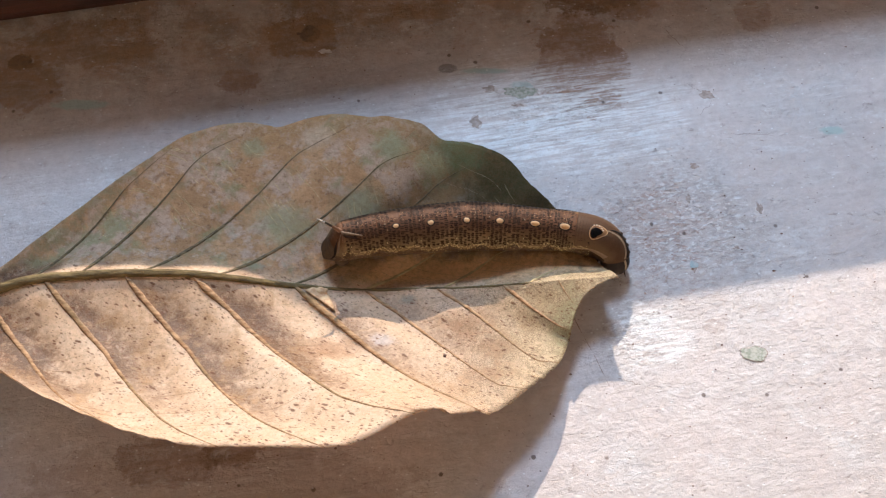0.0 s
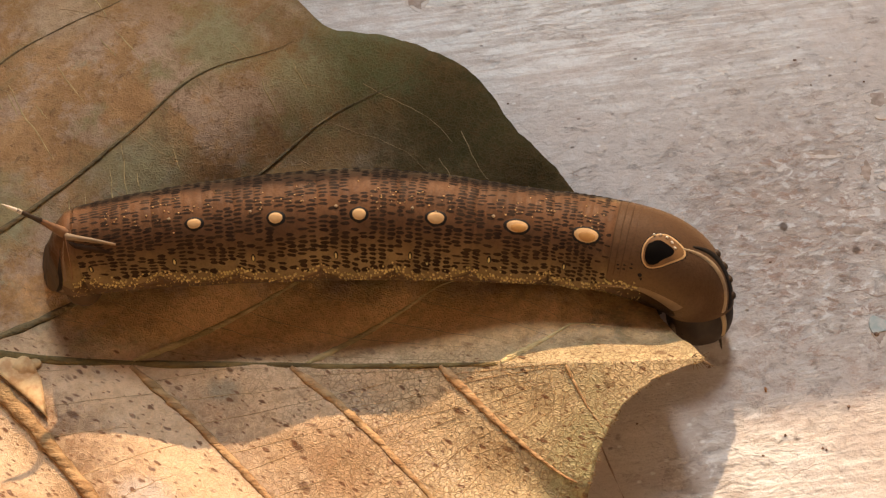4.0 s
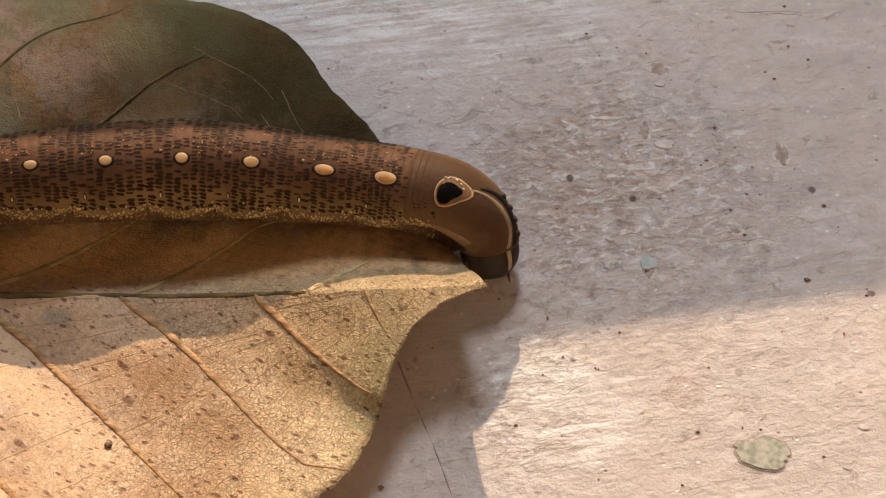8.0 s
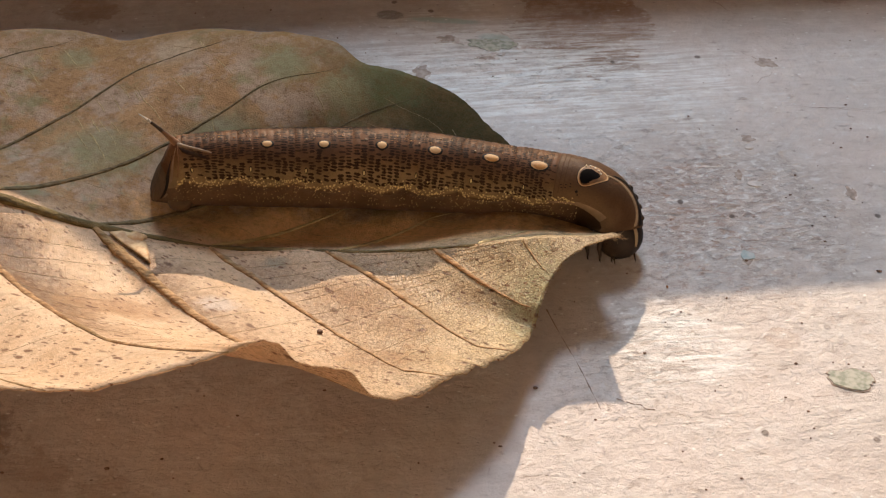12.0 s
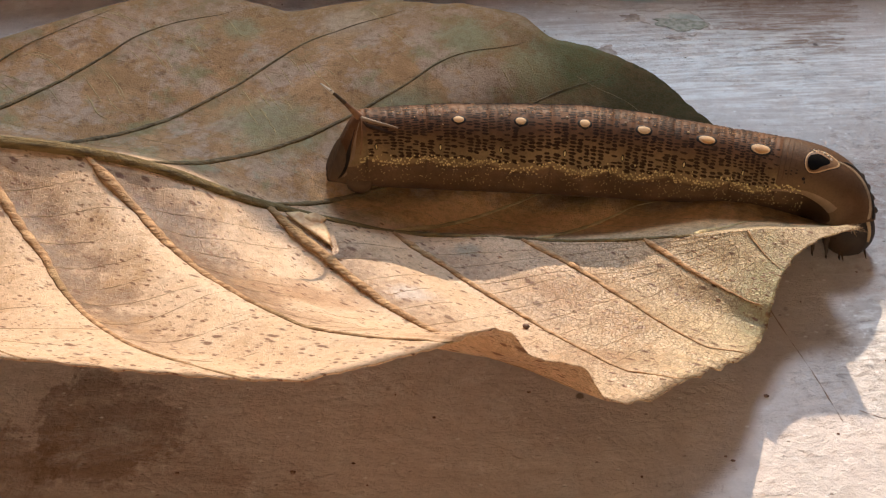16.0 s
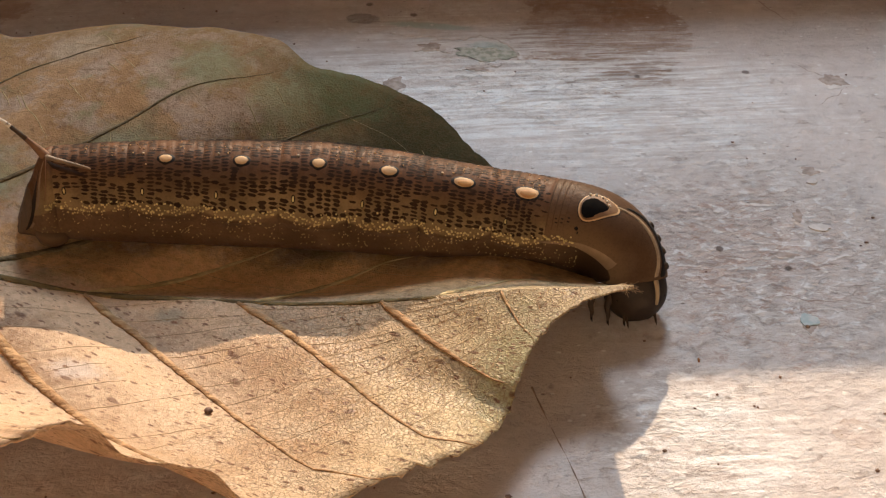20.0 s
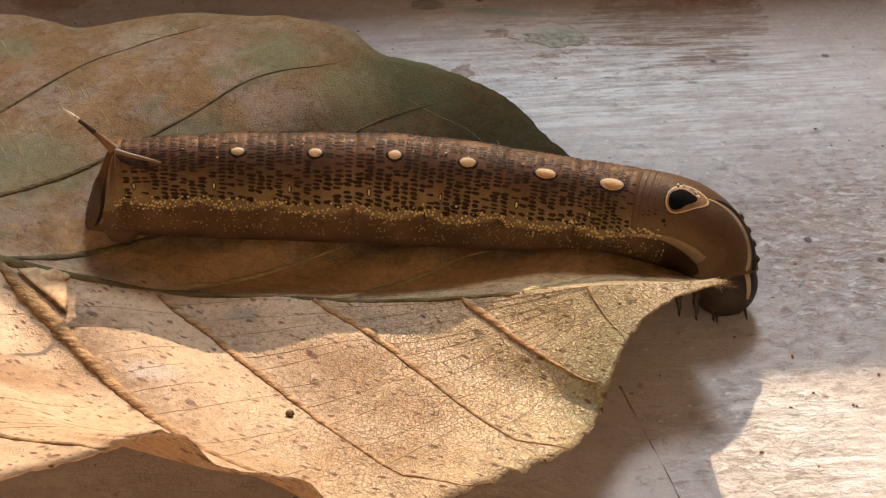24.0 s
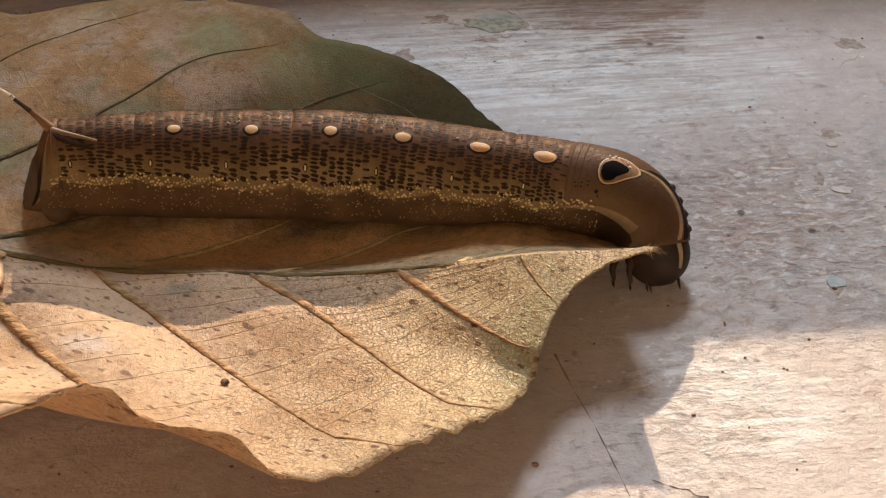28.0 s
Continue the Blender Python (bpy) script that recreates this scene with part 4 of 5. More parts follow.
def segment_mesh(s0, s1):
    bm = bmesh.new()
    uv = bm.loops.layers.uv.new("girth")
    steps, sides = max(8, int((s1 - s0) / (0.0131 if 0.3 < s0 < 6.0 else 0.026))), 72
    rings = []
    for i in range(steps + 1):
        q = i / steps
        s = s0 + (s1 - s0) * q
        ring = []
        for k in range(sides):
            a = 360 * k / sides - 90
            size, wave = swell(min(max(s, s0 + 1e-6), s1 - 1e-6), a)
            ring.append((bm.verts.new(body_point(s, a, size)), s, (90 - abs(90 - a)) / 180 + 0.5 + 0.028 * wave * math.exp(-((a - 10) / 25) ** 2) - 0.02 * smoothstep(5.9, 7.1, s)))
        rings.append(ring)
    for a, b in zip(rings, rings[1:]):
        for k in range(sides):
            four = (a[k], a[(k + 1) % sides], b[(k + 1) % sides], b[k])
            f = bm.faces.new([v[0] for v in four])
            for loop, v in zip(f.loops, four):
                loop[uv].uv = (v[1], v[2])
    if s0 == 0.0:
        bm.faces.new([v[0] for v in rings[0]])
    return bm


def patch_mesh(s, a, ds, da, grow, shape=None, sides=28, dome=0.012, lean=0.0, sink=0.02):
    """A low domed patch on the skin, oval or as shape(angle) tells, leaning by so many degrees of girth."""
    bm = bmesh.new()
    mid = bm.verts.new(body_point(s, a, grow + dome))
    rings = []
    for f in (0.4, 0.75, 1.0):
        ring = []
        for k in range(sides):
            w = 2 * math.pi * k / sides
            r = f * (shape(w) if shape else 1.0)
            ring.append(bm.verts.new(body_point(s + ds * r * math.cos(w), a + da * r * math.sin(w) + lean * r * math.cos(w), grow + dome * (1 - f * f) - (sink if f == 1.0 else 0))))
        rings.append(ring)
    for k in range(sides):
        bm.faces.new((mid, rings[0][k], rings[0][(k + 1) % sides]))
        for p, q in zip(rings, rings[1:]):
            bm.faces.new((p[k], q[k], q[(k + 1) % sides], p[(k + 1) % sides]))
    return bm


def band_mesh(line, wide, grow=1.008, across=5):
    """A stripe on the skin along (s, angle) places, with half widths in degrees."""
    bm = bmesh.new()
    rows = []
    n = len(line)
    for i, ((s, a), w) in enumerate(zip(line, wide)):
        rows.append([bm.verts.new(body_point(s, a + w * (2 * j / (across - 1) - 1), grow + 0.008 * (1 - (2 * j / (across - 1) - 1) ** 2) - (0.02 if i in (0, n - 1) or j in (0, across - 1) else 0))) for j in range(across)])
    for p, q in zip(rows, rows[1:]):
        for j in range(across - 1):
            bm.faces.new((p[j], q[j], q[j + 1], p[j + 1]))
    return bm


def hoop_mesh(line, grow=1.012, across=5):
    """A stripe round the body through (angle, s, half width along the body)."""
    bm, rows = bmesh.new(), []
    for i, (a, s, w) in enumerate(line):
        ends = i in (0, len(line) - 1)
        rows.append([bm.verts.new(body_point(max(0.0, s + w * (2 * j / (across - 1) - 1)), a, grow - (0.02 if ends or j in (0, across - 1) else 0))) for j in range(across)])
    for p, q in zip(rows, rows[1:]):
        for j in range(across - 1):
            bm.faces.new((p[j], q[j], q[j + 1], p[j + 1]))
    return bm


def ways(knots, n=24):
    """n + 1 rows between the first and last key of the knots."""
    a, b = knots[0][0], knots[-1][0]
    return [(k, *spline(knots, k)) for k in [a + (b - a) * i / n for i in range(n + 1)]]


def build_caterpillar():
    cat = tagged(new("caterpillar"), "brown hawk-moth caterpillar with cream spots resting on the leaf", "caterpillar")
    rnd = random.Random(9)
    for i, (a, b) in enumerate(zip(JOINTS, JOINTS[1:])):
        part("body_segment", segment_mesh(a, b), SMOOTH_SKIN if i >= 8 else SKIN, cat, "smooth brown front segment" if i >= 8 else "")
    # cream spots along the back, the foremost larger and ochre inside
    for s, wide, high in ((1.80, 0.090, 6.6), (2.67, 0.090, 6.8), (3.50, 0.092, 7.0), (4.36, 0.108, 7.4), (5.19, 0.132, 8.2), (5.93, 0.170, 10.2)):
        big = s > 5.0
        tip = lambda w: 1.0 - 0.10 * math.sin(w) * abs(math.sin(w))
        rim = part("pale_spot", patch_mesh(s, 72, wide + 0.027, high + 2.6, 1.005, tip), BLACK, cat, "cream spot with a dark rim")
        part("spot_disc", patch_mesh(s, 72, wide, high, 1.013, tip), CREAM, rim, "raised cream disc")
        if big:
            part("spot_centre", patch_mesh(s + 0.01, 70.3, 0.74 * wide, 0.70 * high, 1.019, tip), OCHRE, rim, "ochre centre")
    drop = lambda w: 0.90 + 0.24 * max(0.0, math.cos(w - 0.12)) ** 7 + 0.16 * max(0.0, -math.sin(w)) ** 2 - 0.04 * max(0.0, math.sin(w)) ** 2
    eye = part("eyespot", patch_mesh(6.68, 75, 0.178, 26, 1.004, drop, 48, lean=7, sink=0.005), BLACK, cat, "large false eye with a thin black rim")
    part("eyespot_ring", patch_mesh(6.68, 75, 0.178, 26, 1.012, lambda w: drop(w) - 0.06, 48, lean=7, sink=0.005), CREAM, eye, "cream ring")
    part("eyespot_iris", patch_mesh(6.68, 75, 0.178, 26, 1.019, lambda w: drop(w) - 0.145, 48, lean=7, sink=0.005), IRIS, eye, "ochre iris")
    part("eyespot_pupil", patch_mesh(6.665, 72.5, 0.178, 26, 1.026, lambda w: drop(w) - 0.32, 48, lean=6, sink=0.005), PUPIL, eye, "black pupil")
    for ds, da in ((-0.075, 14.0), (-0.025, 16.5), (0.03, 17.0), (0.08, 14.5), (0.115, 10.5)):
        part("eyespot_glint", patch_mesh(6.67 + ds, 75 + da, 0.013, 1.25, 1.040, None, 10), WHITE, eye, "tiny white fleck")
    # breathing pores along the flank
    for s in (0.55, 1.42, 2.28, 3.12, 3.98, 4.82, 5.60):
        rim = part("spiracle", patch_mesh(s + 0.12, 30, 0.026, 5.6, 1.006, None, 16), BLACK, cat, "dark-rimmed breathing pore")
        part("spiracle_core", patch_mesh(s + 0.12, 30, 0.014, 3.9, 1.016, None, 14), YELLOW, rim, "pale core")
    for s, a, ds, da in ((6.58, 36, 0.03, 3.0), (6.61, 31, 0.016, 2.4), (6.40, 44, 0.018, 1.0), (6.47, 42, 0.020, 1.1), (6.40, 39, 0.018, 1.0), (6.33, 43, 0.016, 1.0), (6.34, 38, 0.02, 1.0), (6.47, 47, 0.016, 1.0)):
        part("dark_fleck", patch_mesh(s, a, ds, da, 1.006, None, 10), BLACK, cat, "small dark fleck")
    # small pale hair bases on the back
    for s in (1.36, 2.22, 3.08, 3.92, 4.76):
        part("back_dot", patch_mesh(s + 0.18, 80, 0.020, 2.0, 1.010, None, 10), PALE, cat, "small pale dot")
    # short dark dashes in upright rows, one row to an annulet
    bm = bmesh.new()
    spots = (1.80, 2.67, 3.50, 4.36, 5.19, 5.93)
    pores = (0.67, 1.54, 2.40, 3.24, 4.10, 4.94, 5.72)
    for s0, s1 in zip(JOINTS[1:8], JOINTS[2:9]):
        for k in range(RINGS):
            mid = s0 + (s1 - s0) * (k + 0.5) / RINGS
            a = 11.0 + rnd.uniform(0, 4)
            while a < 161:
                a += rnd.uniform(3.7, 5.0)
                s, w = mid + rnd.uniform(-0.014, 0.014), min(a, 180 - a)
                near = any(((s - c) / 0.145) ** 2 + ((w - 72) / 12.5) ** 2 < 1 for c in spots) or any(((s - c) / 0.05) ** 2 + ((w - 30) / 8.0) ** 2 < 1 for c in pores)
                thin = 0.10 + 0.75 * smoothstep(6.0, 6.3, s) + 0.45 * smoothstep(0.9, 0.5, s) + 0.35 * (noise.noise(Vector((s * 2.1, a * 0.06, 4.0))) > 0.22)
                if near or rnd.random() < thin:
                    continue
                long = (s1 - s0) / RINGS * rnd.uniform(0.38, 0.56)
                tall = rnd.uniform(1.2, 2.2) * (1.1 if w < 62 else 0.95)
                lean = rnd.uniform(-0.6, 0.6) - 0.5 * smoothstep(62.0, 30.0, w)
                ring = []
                for u, v in ((-1, 0.0), (-0.55, 0.85), (0.45, 1.0), (1, 0.1), (0.5, -0.9), (-0.5, -0.8)):
                    x, y = s + long * u * rnd.uniform(0.85, 1.1), a + tall * v * rnd.uniform(0.8, 1.2) + lean * u
                    ring.append(bm.verts.new(body_point(x, y, swell(x, y)[0] + 0.003)))
                hub = bm.verts.new(body_point(s, a, swell(s, a)[0] + 0.006))
                for p, q in zip(ring, ring[1:] + ring[:1]):
                    bm.faces.new((hub, p, q))
    tagged(part("dash_pattern", bm, DASH, cat, "rows of short blackish dashes"), kind="stuff")
    # yellow granules along the fold of the flank, finer ones below
    grains = []
    for i in range(900):
        low = i > 470
        s = rnd.uniform(0.3, 6.75) if low else 0.28 + 6.3 * i / 470 + rnd.uniform(-0.012, 0.012)
        scal = 4.5 * swell(s, 6)[1] if s < 6.2 else 0.0
        a = rnd.gauss(13.5 - scal, 3.4) if not low else rnd.uniform(-32, 9)
        a += 6 * smoothstep(5.9, 7.1, s)
        r = rnd.uniform(0.008, 0.0155) * (0.55 if low else 1.0) * (1.0 if s > 0.6 else 0.8)
        grains.append(lump(body_point(s, a, swell(s, a)[0] + 0.004), (r, r, r), 0.1, i, 1))
    tagged(part("granule_band", merge(grains), YELLOW, cat, "yellow granules along the flank"), kind="stuff")
    # cream lumps along the crest, added in place of glints of light
    grains = []
    for i in range(150):
        s, a = rnd.uniform(0.9, 6.3), rnd.gauss(92, 9)
        if noise.noise(Vector((s * 2.0, 3.0, 1.0))) < -0.15:
            continue
        r = rnd.uniform(0.005, 0.010)
        grains.append(lump(body_point(s, a, swell(s, a)[0] + 0.006), (r * 1.3, r, r), 0.1, i, 1))
    tagged(part("crest_glints", merge(grains), CREAM, cat, "tiny cream lumps in place of glints on the back"), kind="stuff")
    # pale collar from the flank to the head, and the stripe down the face
    line = ways(((6.05, 10, 0.8), (6.30, 12, 2.2), (6.55, 14, 3.6), (6.80, 16, 6.5), (7.00, 19, 10.0), (7.16, 23, 13.0)))
    part("pale_collar", band_mesh([r[:2] for r in line], [r[2] for r in line], 1.004, 7), COLLAR, cat, "pale buff band behind the head")
    line = ways(((6.82, 90, 1.5), (6.96, 101, 3.6), (7.12, 107, 5.4), (7.30, 109, 6.0), (7.45, 110, 6.0)))
    part("face_stripe", band_mesh([r[:2] for r in line], [r[2] for r in line], 1.010), PALE, cat, "buff stripe down the face")
    line = ways(((6.88, 103, 2.0), (7.02, 119, 6.0), (7.18, 126, 9.0), (7.34, 128, 10.0), (7.46, 129, 10.0)))
    part("face_edge", band_mesh([r[:2] for r in line], [r[2] for r in line], 1.014, 7), BLACK, cat, "blackish edge beside the face stripe")
    for s in (7.06, 7.17, 7.28, 7.38):
        part("face_knob", lump(body_point(s, 136, 0.94), (0.06, 0.06, 0.06), 0.2, s, 2), DARK, cat, "small dark knob on the face")
    # head
    centre, side, up, w, h, d = body_frame(7.58)
    down = side.cross(up).normalized()
    if down.z > 0:
        down = -down
    head = bmesh.new()
    bmesh.ops.create_uvsphere(head, u_segments=40, v_segments=24, radius=1.0)
    for v in head.verts:
        p = v.co.copy()
        notch = 1 - 0.07 * math.exp(-(p.x / 0.16) ** 2) * (1 if p.y > 0 else 0)
        v.co = centre + down * 0.02 + side * p.x * 0.355 + up * p.y * 0.345 * notch + down * (p.z * 0.36)
    head = part("head", head, DARK_SKIN, cat, "rounded dark brown head capsule")
    for k in (-1, 1):
        eye_at = centre + down * 0.16 + side * 0.26 * k + up * 0.10
        for j in range(3):
            part("ocellus", lump(eye_at + up * 0.05 * j - down * 0.03 * j, (0.018, 0.018, 0.018), 0.05, j, 2), BLACK, head, "tiny black eye")
        part("jaw", lump(centre + down * 0.31 + side * 0.09 * k + up * 0.06, (0.07, 0.06, 0.06), 0.2, k, 2), BLACK, head, "dark jaw")
        line = [centre + down * 0.27 + side * 0.16 * k + up * 0.12 + (down * 0.05 + up * 0.02) * j for j in range(4)]
        part("feeler", tube(line, [0.02, 0.017, 0.012, 0.005], 7), DARK, head, "short stubby feeler")
    line = []
    for i in range(13):
        w = radians(26 + 90 * i / 12)
        n = up * 0.90 * math.sin(w) - side * 0.44 * math.sin(w) - down * math.cos(w)
        n.normalize()
        line.append(centre + down * 0.02 + side * 0.36 * n.dot(side) + up * 0.35 * n.dot(up) + down * 0.365 * n.dot(down))
    part("head_stripe", tube(line, [0.019 + 0.010 * math.sin(math.pi * i / 12) for i in range(13)], 8, 0.6), PALE, head, "buff stripe down the head")
    # true legs below the front segments and stout prolegs further back
    for x, y, z in ((0.04, -0.67, 0.12), (0.22, -0.69, 0.10), (0.40, -0.66, 0.08)):
        for k in (1, -1):
            tip = Vector((x, y if k > 0 else y + 0.30, z))
            root = Vector((x + 0.02, (-0.46 if k > 0 else -0.36), 0.40))
            knee = root.lerp(tip, 0.5) + Vector((-0.03, -0.05 * k, 0.03))
            leg = part("leg", tube([root, root.lerp(knee, 0.5), knee, knee.lerp(tip, 0.55) + Vector((0.012, 0, 0.0)), tip], [0.050, 0.044, 0.034, 0.022, 0.008], 9), DARK, cat, "short pointed brown leg")
            part("claw", tube([tip + Vector((0, 0, 0.04)), tip + Vector((0.015, -0.01, -0.02))], [0.013, 0.004], 6), BLACK, leg, "dark claw")
    for s in (0.42, 1.95, 2.85, 3.70, 4.52):
        for k in (-1, 1):
            root = body_point(s, -84 if k > 0 else 264, 0.80)
            foot = root + Vector((0, 0, -0.10))
            if s < 1:
                root = body_point(0.46, -45 if k > 0 else 225, 0.74)
                foot = root + Vector((-0.02, 0.0, -0.20))
            foot.z = max(foot.z, 0.08)
            leg = part("proleg", tube([root, root.lerp(foot, 0.5), foot.lerp(root, 0.12), foot], [0.13, 0.13, 0.12, 0.08] if s > 1 else [0.20, 0.20, 0.17, 0.11], 14), DARK if s > 1 else CLASPER, cat, "stout fleshy brown proleg")
            part("proleg_pad", lump(foot, (0.08, 0.06, 0.03), 0.15, s, 2), BLACK, leg, "dark gripping pad")
    # tail plate and horn
    bm, rings = bmesh.new(), []
    tip = body_point(0.0, 0).lerp(body_point(0.0, 180), 0.5) + Vector((-0.02, -0.02, -0.05))
    for k in range(7):
        f = math.cos(math.pi / 2 * k / 6.5)
        rings.append([bm.verts.new(tip.lerp(body_point(0.004, 360 * i / 40 - 90, 1.002), f) - Vector((0.035 * math.sin(math.pi / 2 * k / 6.5) * (1 - 0.4 * f), 0, 0)) + Vector((0.012 * noise.noise(Vector((k, i * 0.4, 2.0))), 0, 0))) for i in range(40)])
    for a, b in zip(rings, rings[1:]):
        for i in range(40):
            bm.faces.new((a[i], a[(i + 1) % 40], b[(i + 1) % 40], b[i]))
    bm.faces.new(rings[-1])
    part("tail_cap", bm, CLASPER, cat, "blunt brown tail end")
    part("tail_band", hoop_mesh(ways(((-30, 0.02, 0.015), (-6, 0.025, 0.035), (30, 0.03, 0.04), (60, 0.08, 0.035), (78, 0.24, 0.015)))), BLACK, cat, "black band down the tail")
    part("tail_light", hoop_mesh(ways(((-24, 0.07, 0.02), (0, 0.10, 0.045), (30, 0.12, 0.055), (58, 0.18, 0.045), (80, 0.34, 0.02))), 1.010), COLLAR, cat, "pale band down the tail")
    part("tail_ridge", hoop_mesh(ways(((4, 0.25, 0.010), (30, 0.31, 0.020), (60, 0.37, 0.026), (82, 0.43, 0.024))), 1.020), HORN, cat, "brown ridge down the edge of the tail")
    line = ways(((0.46, 70, 2.0), (0.60, 62, 4.5), (0.76, 55, 5.0), (0.95, 48, 1.5)), 14)
    part("horn_mark", band_mesh([r[:2] for r in line], [r[2] for r in line], 1.006), DASH, cat, "dark mark beside the horn")
    base = Vector((-6.00, -0.18, 1.40))
    way = Vector((-6.55, -0.11, 1.89)) - base
    bow = Vector((0.01, 0.0, 0.02))
    pts = [base + way * q + bow * math.sin(math.pi * q) for q in [i / 14 for i in range(15)]]
    horn = part("horn", tube(pts[:12], [0.05 * (1 - i / 11) ** 2.2 + 0.019 for i in range(12)], 10), HORN, cat, "slender brown tail horn")
    part("horn_shaft", tube([p + Vector((0, 0, 0.001)) for p in pts[6:12]], [0.05 * (1 - i / 11) ** 2.2 + 0.0215 for i in range(6, 12)], 10), DARK, horn, "dark brown shaft")
    part("horn_tip", tube(pts[10:], [0.024, 0.022, 0.018, 0.012, 0.005], 9), WHITE, horn, "white tip")
    for lo, hi, a0, a1 in ((0.40, 0.98, 80, 58),):
        line = [(lo + (hi - lo) * i / 10, a0 + (a1 - a0) * i / 10) for i in range(11)]
        part("horn_ridge", band_mesh(line, [5.5 - 0.4 * i for i in range(11)], 1.022), COLLAR, cat, "pale ridge running to the horn")
    return cat


CATERPILLAR = build_caterpillar()


# ---- small things on the sill ----
def flake(outline, high=0.02, name="paint_flake", material=CHIP, parent=None, label=""):
    bm = bmesh.new()
    top = [bm.verts.new((x, y, high + 0.006 * noise.noise(Vector((x * 6, y * 6, 0))))) for x, y in outline]
    low = [bm.verts.new((x, y, 0.0)) for x, y in outline]
    bm.faces.new(top)
    n = len(top)
    for i in range(n):
        bm.faces.new((top[i], top[(i + 1) % n], low[(i + 1) % n], low[i]))
    return part(name, bm, material, parent, label, smooth=False)


def ragged(x, y, rx, ry, seed, n=26, rough=0.35):
    out = []
    for i in range(n):
        w = 2 * math.pi * i / n
        k = 1 + rough * noise.noise(Vector((math.cos(w) * 1.4, math.sin(w) * 1.4, seed))) + 0.4 * rough * noise.noise(Vector((math.cos(w) * 5, math.sin(w) * 5, seed)))
        out.append((x + rx * k * math.cos(w), y + ry * k * math.sin(w)))
    return out


def build_bits():
    chip = tagged(new("paint_flake"), "grey-green irregular paint flake stuck to the sill", "paint flake")
    flake(ragged(3.62, -2.66, 0.36, 0.19, 3.0, 34, 0.5), 0.012, "flake_edge", SCAR, chip, "brown broken edge")
    flake(ragged(3.62, -2.66, 0.335, 0.17, 3.0, 34, 0.5), 0.022, "flake_face", CHIP, chip, "mottled green face")
    blue = tagged(new("paint_flake"), "tiny turquoise paint flake on the worn sill", "paint flake")
    flake(ragged(2.46, -0.27, 0.12, 0.09, 8.0, 20, 0.6), 0.018, "flake_face", TURQUOISE, blue)
    for x, y, r, kind in ((4.39, -0.44, 0.055, 0), (1.21, -1.06, 0.062, 1), (4.75, -1.15, 0.04, 1), (2.06, -1.22, 0.04, 0), (1.38, -1.56, 0.03, 0), (1.79, -1.70, 0.028, 0), (3.42, -2.38, 0.032, 0),
                          (3.63, -2.39, 0.024, 0), (2.90, -2.44, 0.036, 0), (4.32, -2.70, 0.026, 0), (1.34, -2.54, 0.024, 0), (4.54, 3.08, 0.036, 0), (4.29, 2.54, 0.036, 0), (3.54, 0.51, 0.034, 0),
                          (-5.65, 5.72, 0.05, 0), (-4.45, 7.20, 0.06, 0), (-5.09, -3.71, 0.035, 0), (-4.59, -4.01, 0.035, 0), (-6.07, -5.01, 0.05, 0), (-5.42, -4.80, 0.03, 0)):
        r *= 0.8
        grain = part("grit_grain", lump((x, y, r * 0.25), (r * (0.6 + 0.3 * math.sin(x * 9)), r * 0.6, r * 0.3), 0.8, x * 3.1, 2), (GRIT, ORANGE)[kind])
        tagged(grain, ("dark brown grain of grit on the sill", "rust-orange grain of grit on the sill")[kind], "grit", "grit grains on the sill")
    # places where the paint has broken away
    for x, y, rx, ry, seed in ((4.27, 1.38, 0.11, 0.15, 1), (2.75, 2.64, 0.15, 0.09, 2), (2.52, 1.66, 0.08, 0.11, 3), (2.29, 0.88, 0.15, 0.06, 4), (-2.76, 4.02, 0.15, 0.20, 5), (3.34, 4.89, 0.20, 0.16, 6), (-2.36, 5.10, 0.20, 0.10, 7), (-1.64, 4.58, 0.16, 0.07, 9), (2.08, 1.89, 0.20, 0.05, 10), (3.56, 0.22, 0.09, 0.05, 11), (2.45, -0.38, 0.07, 0.10, 12), (2.33, 0.88, 0.14, 0.05, 13)):
        lip = flake(ragged(x + 0.015, y - 0.015, rx * 1.02, ry * 1.02, seed, 30, 0.7), 0.004, "broken_paint", LIP, SILL, "raised lip of broken paint")
        flake(ragged(x, y, rx * 0.85, ry * 0.85, seed + 20, 30, 0.8), 0.0065, "bare_spot", SCAR, lip, "bare brown spot in the paint")
    # crusts where old paint has lifted
    for line in (((-3.91, 5.45), (-3.5, 5.36), (-3.13, 5.44), (-2.7, 5.36), (-2.35, 5.41)), ((-2.30, 5.35), (-1.95, 5.36), (-1.67, 5.50), (-1.3, 5.34), (-1.08, 5.02)), ((-2.6, 4.95), (-2.3, 5.02), (-2.05, 4.95)), ((-1.85, 4.55), (-1.6, 4.64), (-1.3, 4.72))):
        knots = [(float(i), *p) for i, p in enumerate(line)]
        n = 16 * (len(line) - 1)
        pts = [Vector((*spline(knots, i / 16), 0.0)) for i in range(n + 1)]
        pts = [p + Vector((0, 0.05 * noise.noise(Vector((i * 0.35, p.x, 0))), 0)) for i, p in enumerate(pts)]
        part("paint_crust", tube(pts, [0.010 + 0.020 * abs(noise.noise(Vector((i * 0.45, line[0][0], 5)))) for i in range(n + 1)], 7, 0.9), LIP, SILL, "raised crust of old paint")
    old = tagged(new("paint_flake"), "pale grey-green patch of old paint on the sill", "paint flake")
    flake(ragged(-1.56, 5.02, 0.42, 0.17, 12.0, 30, 0.7), 0.008, "flake_face", CHIP, old)
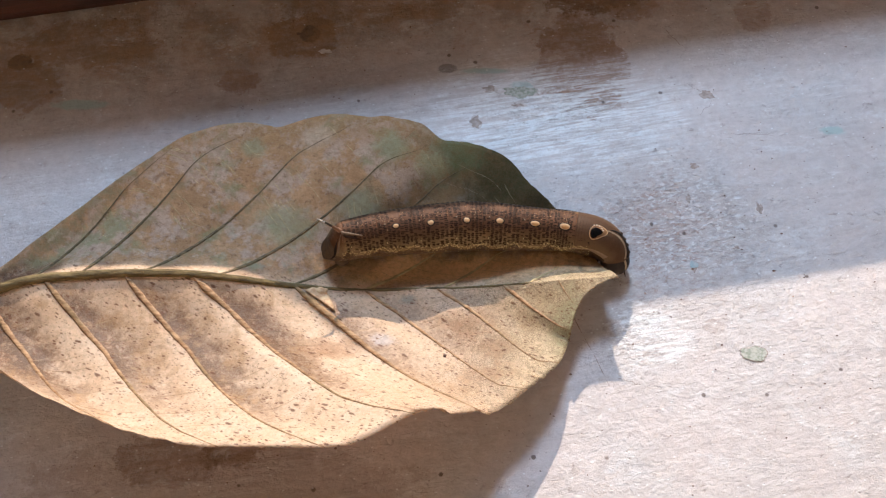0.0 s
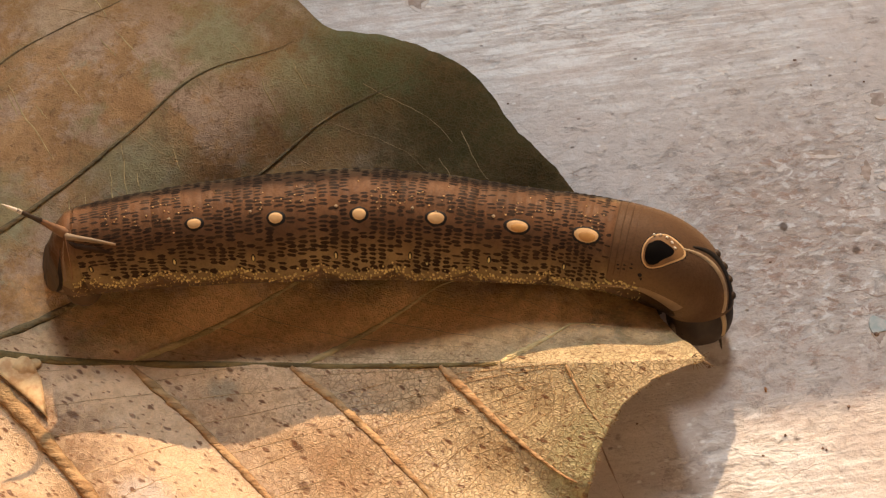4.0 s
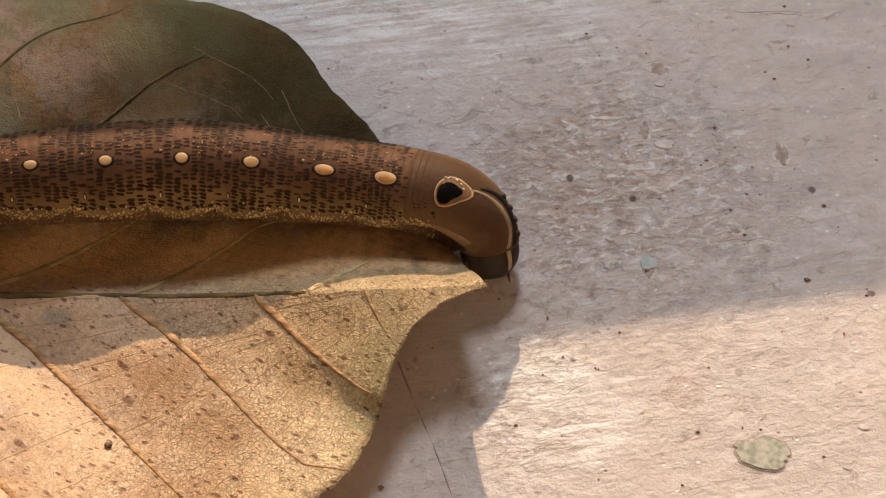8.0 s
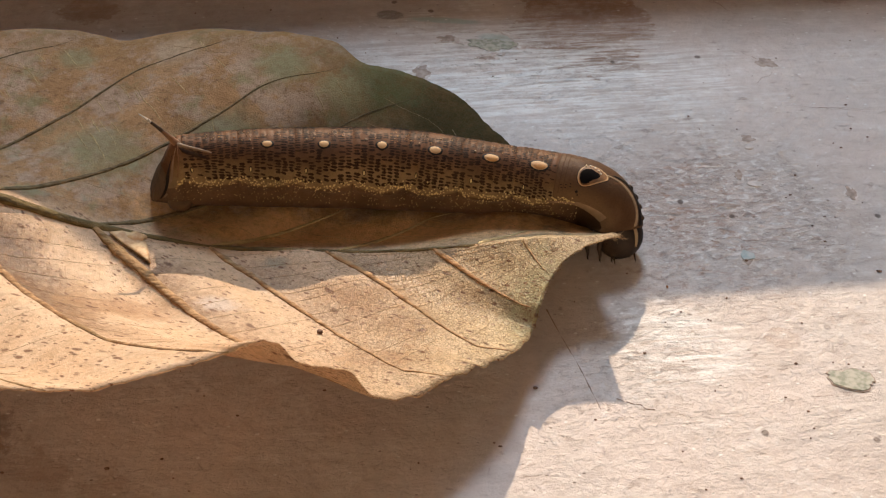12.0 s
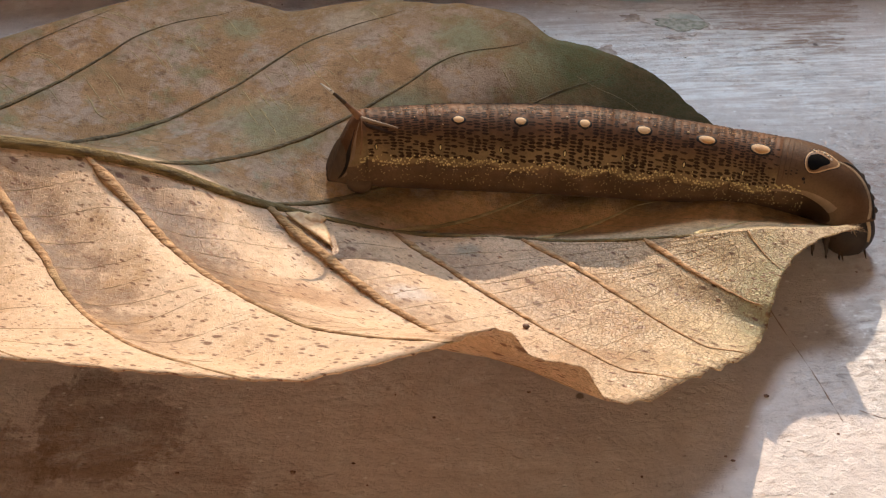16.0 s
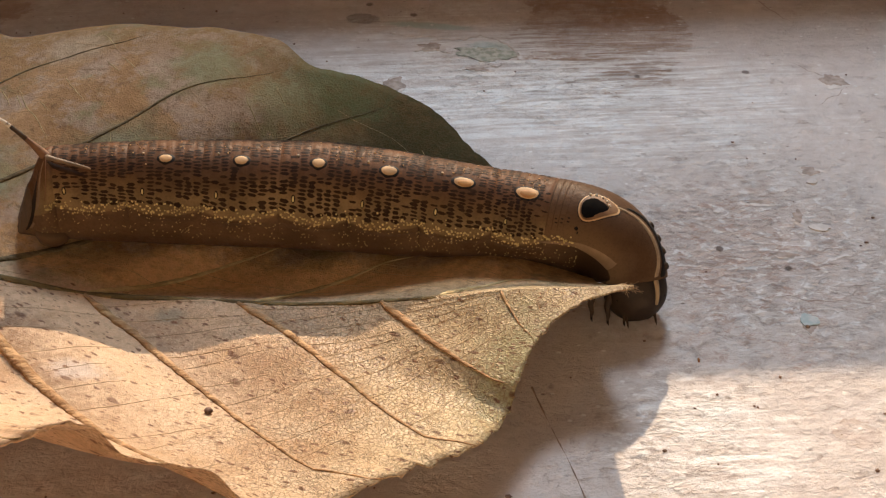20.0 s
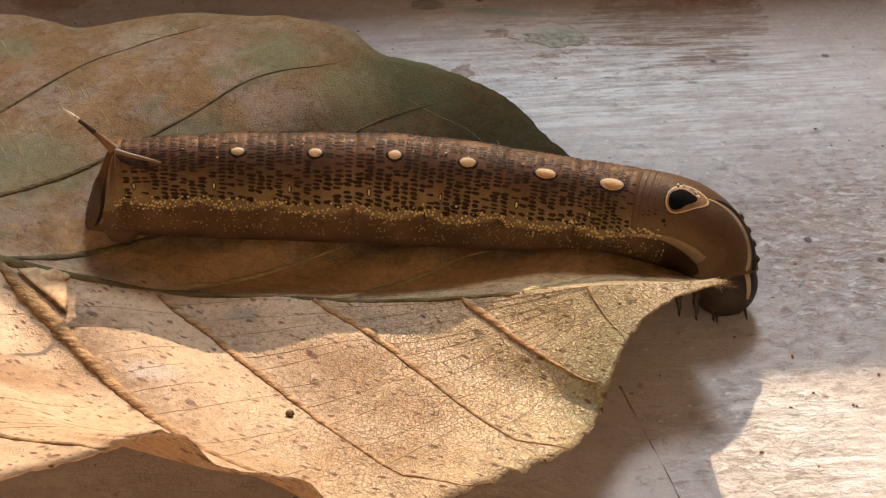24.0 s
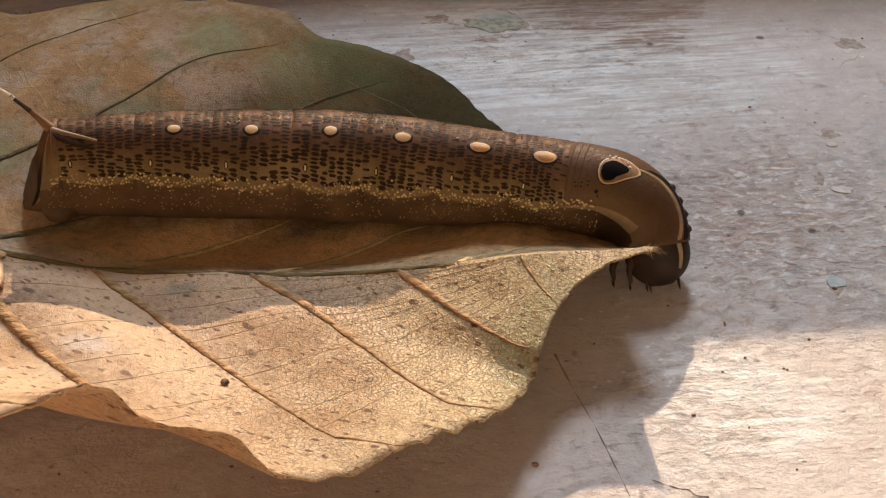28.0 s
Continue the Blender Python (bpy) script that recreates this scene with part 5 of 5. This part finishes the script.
    for x, y, r in ((-6.72, 6.38, 0.16), (2.77, 2.40, 0.07), (4.81, -2.33, 0.07), (4.56, -2.83, 0.05), (2.77, 1.47, 0.13)):
        chip = tagged(new("paint_flake"), "small loose white paint flake on the sill", "paint flake")
        flake(ragged(x, y, r * 0.9, r * 0.45, x, 26, 0.8), 0.012, "flake_face", LIP, chip)
    # scratches, and a dark hair
    for a, b, bend, r in (((2.78, 5.31), (3.52, 4.76), 0.04, 0.016), ((3.52, 4.76), (3.03, 4.20), 0.04, 0.014), ((2.0, 0.12), (2.97, 0.09), 0.03, 0.012), ((2.97, 0.09), (4.31, 0.10), 0.03, 0.009), ((1.26, -2.07), (1.76, -1.82), 0.02, 0.008), ((2.46, -1.55), (2.77, -1.65), 0.01, 0.006), ((2.98, -3.04), (3.40, -2.98), 0.01, 0.010), ((3.46, 3.65), (5.11, 3.67), 0.02, 0.014), ((2.26, 7.32), (2.94, 6.41), 0.04, 0.022), ((4.03, 3.65), (4.94, 3.61), 0.02, 0.016), ((2.6, 0.30), (3.6, 0.52), 0.02, 0.006)):
        pts = [Vector((a[0] + (b[0] - a[0]) * q, a[1] + (b[1] - a[1]) * q + bend * noise.noise(Vector((q * 5, a[0], 0))) * 3, 0.001)) for q in [i / 14 for i in range(15)]]
        part("scratch", tube(pts, [0.45 * r * (0.1 + math.sin(math.pi * i / 14)) * (1 + 0.9 * noise.noise(Vector((i * 1.3, r * 700, 2)))) for i in range(15)], 6, 0.35), SCAR, SILL, "dark scratch in the paint")
    for line, r, label in ((((-0.55, -1.68), (-0.33, -2.22), (-0.10, -2.75), (0.18, -3.50)), 0.0062, "fine faint brown hair lying on the sill"), (((0.39, -3.29), (0.62, -3.37), (0.72, -3.38), (0.78, -3.44), (0.90, -3.45)), 0.004, "short curled brown fibre on the sill")):
        knots = [(float(i), x, y) for i, (x, y) in enumerate(line)]
        pts = [Vector((*spline(knots, (len(line) - 1) * i / 24), r * 0.8)) for i in range(25)]
        tagged(part("fibre", tube(pts, [r * max(0.12, 0.8 + 2.4 * noise.noise(Vector((i * 0.6, r * 900, 0)))) for i in range(25)], 6), HAIR), label, "fibre")
    # fine dust and crumbs
    rnd = random.Random(21)
    crumbs = []
    for i in range(300):
        x, y = rnd.uniform(-12, 10), rnd.uniform(-7, 10)
        if -1.5 < x < 2.0 and 0.5 < y < 2.6:
            continue
        r = rnd.uniform(0.006, 0.02) * (1.6 if rnd.random() < 0.1 else 1.0)
        crumbs.append(lump((x, y, r * 0.4), (r * rnd.uniform(0.8, 1.8), r, r * 0.6), 0.3, i, 1))
    tagged(part("crumbs", merge(crumbs), GRIT), "fine dark crumbs of dirt scattered on the sill", "dirt", kind="stuff")


build_bits()
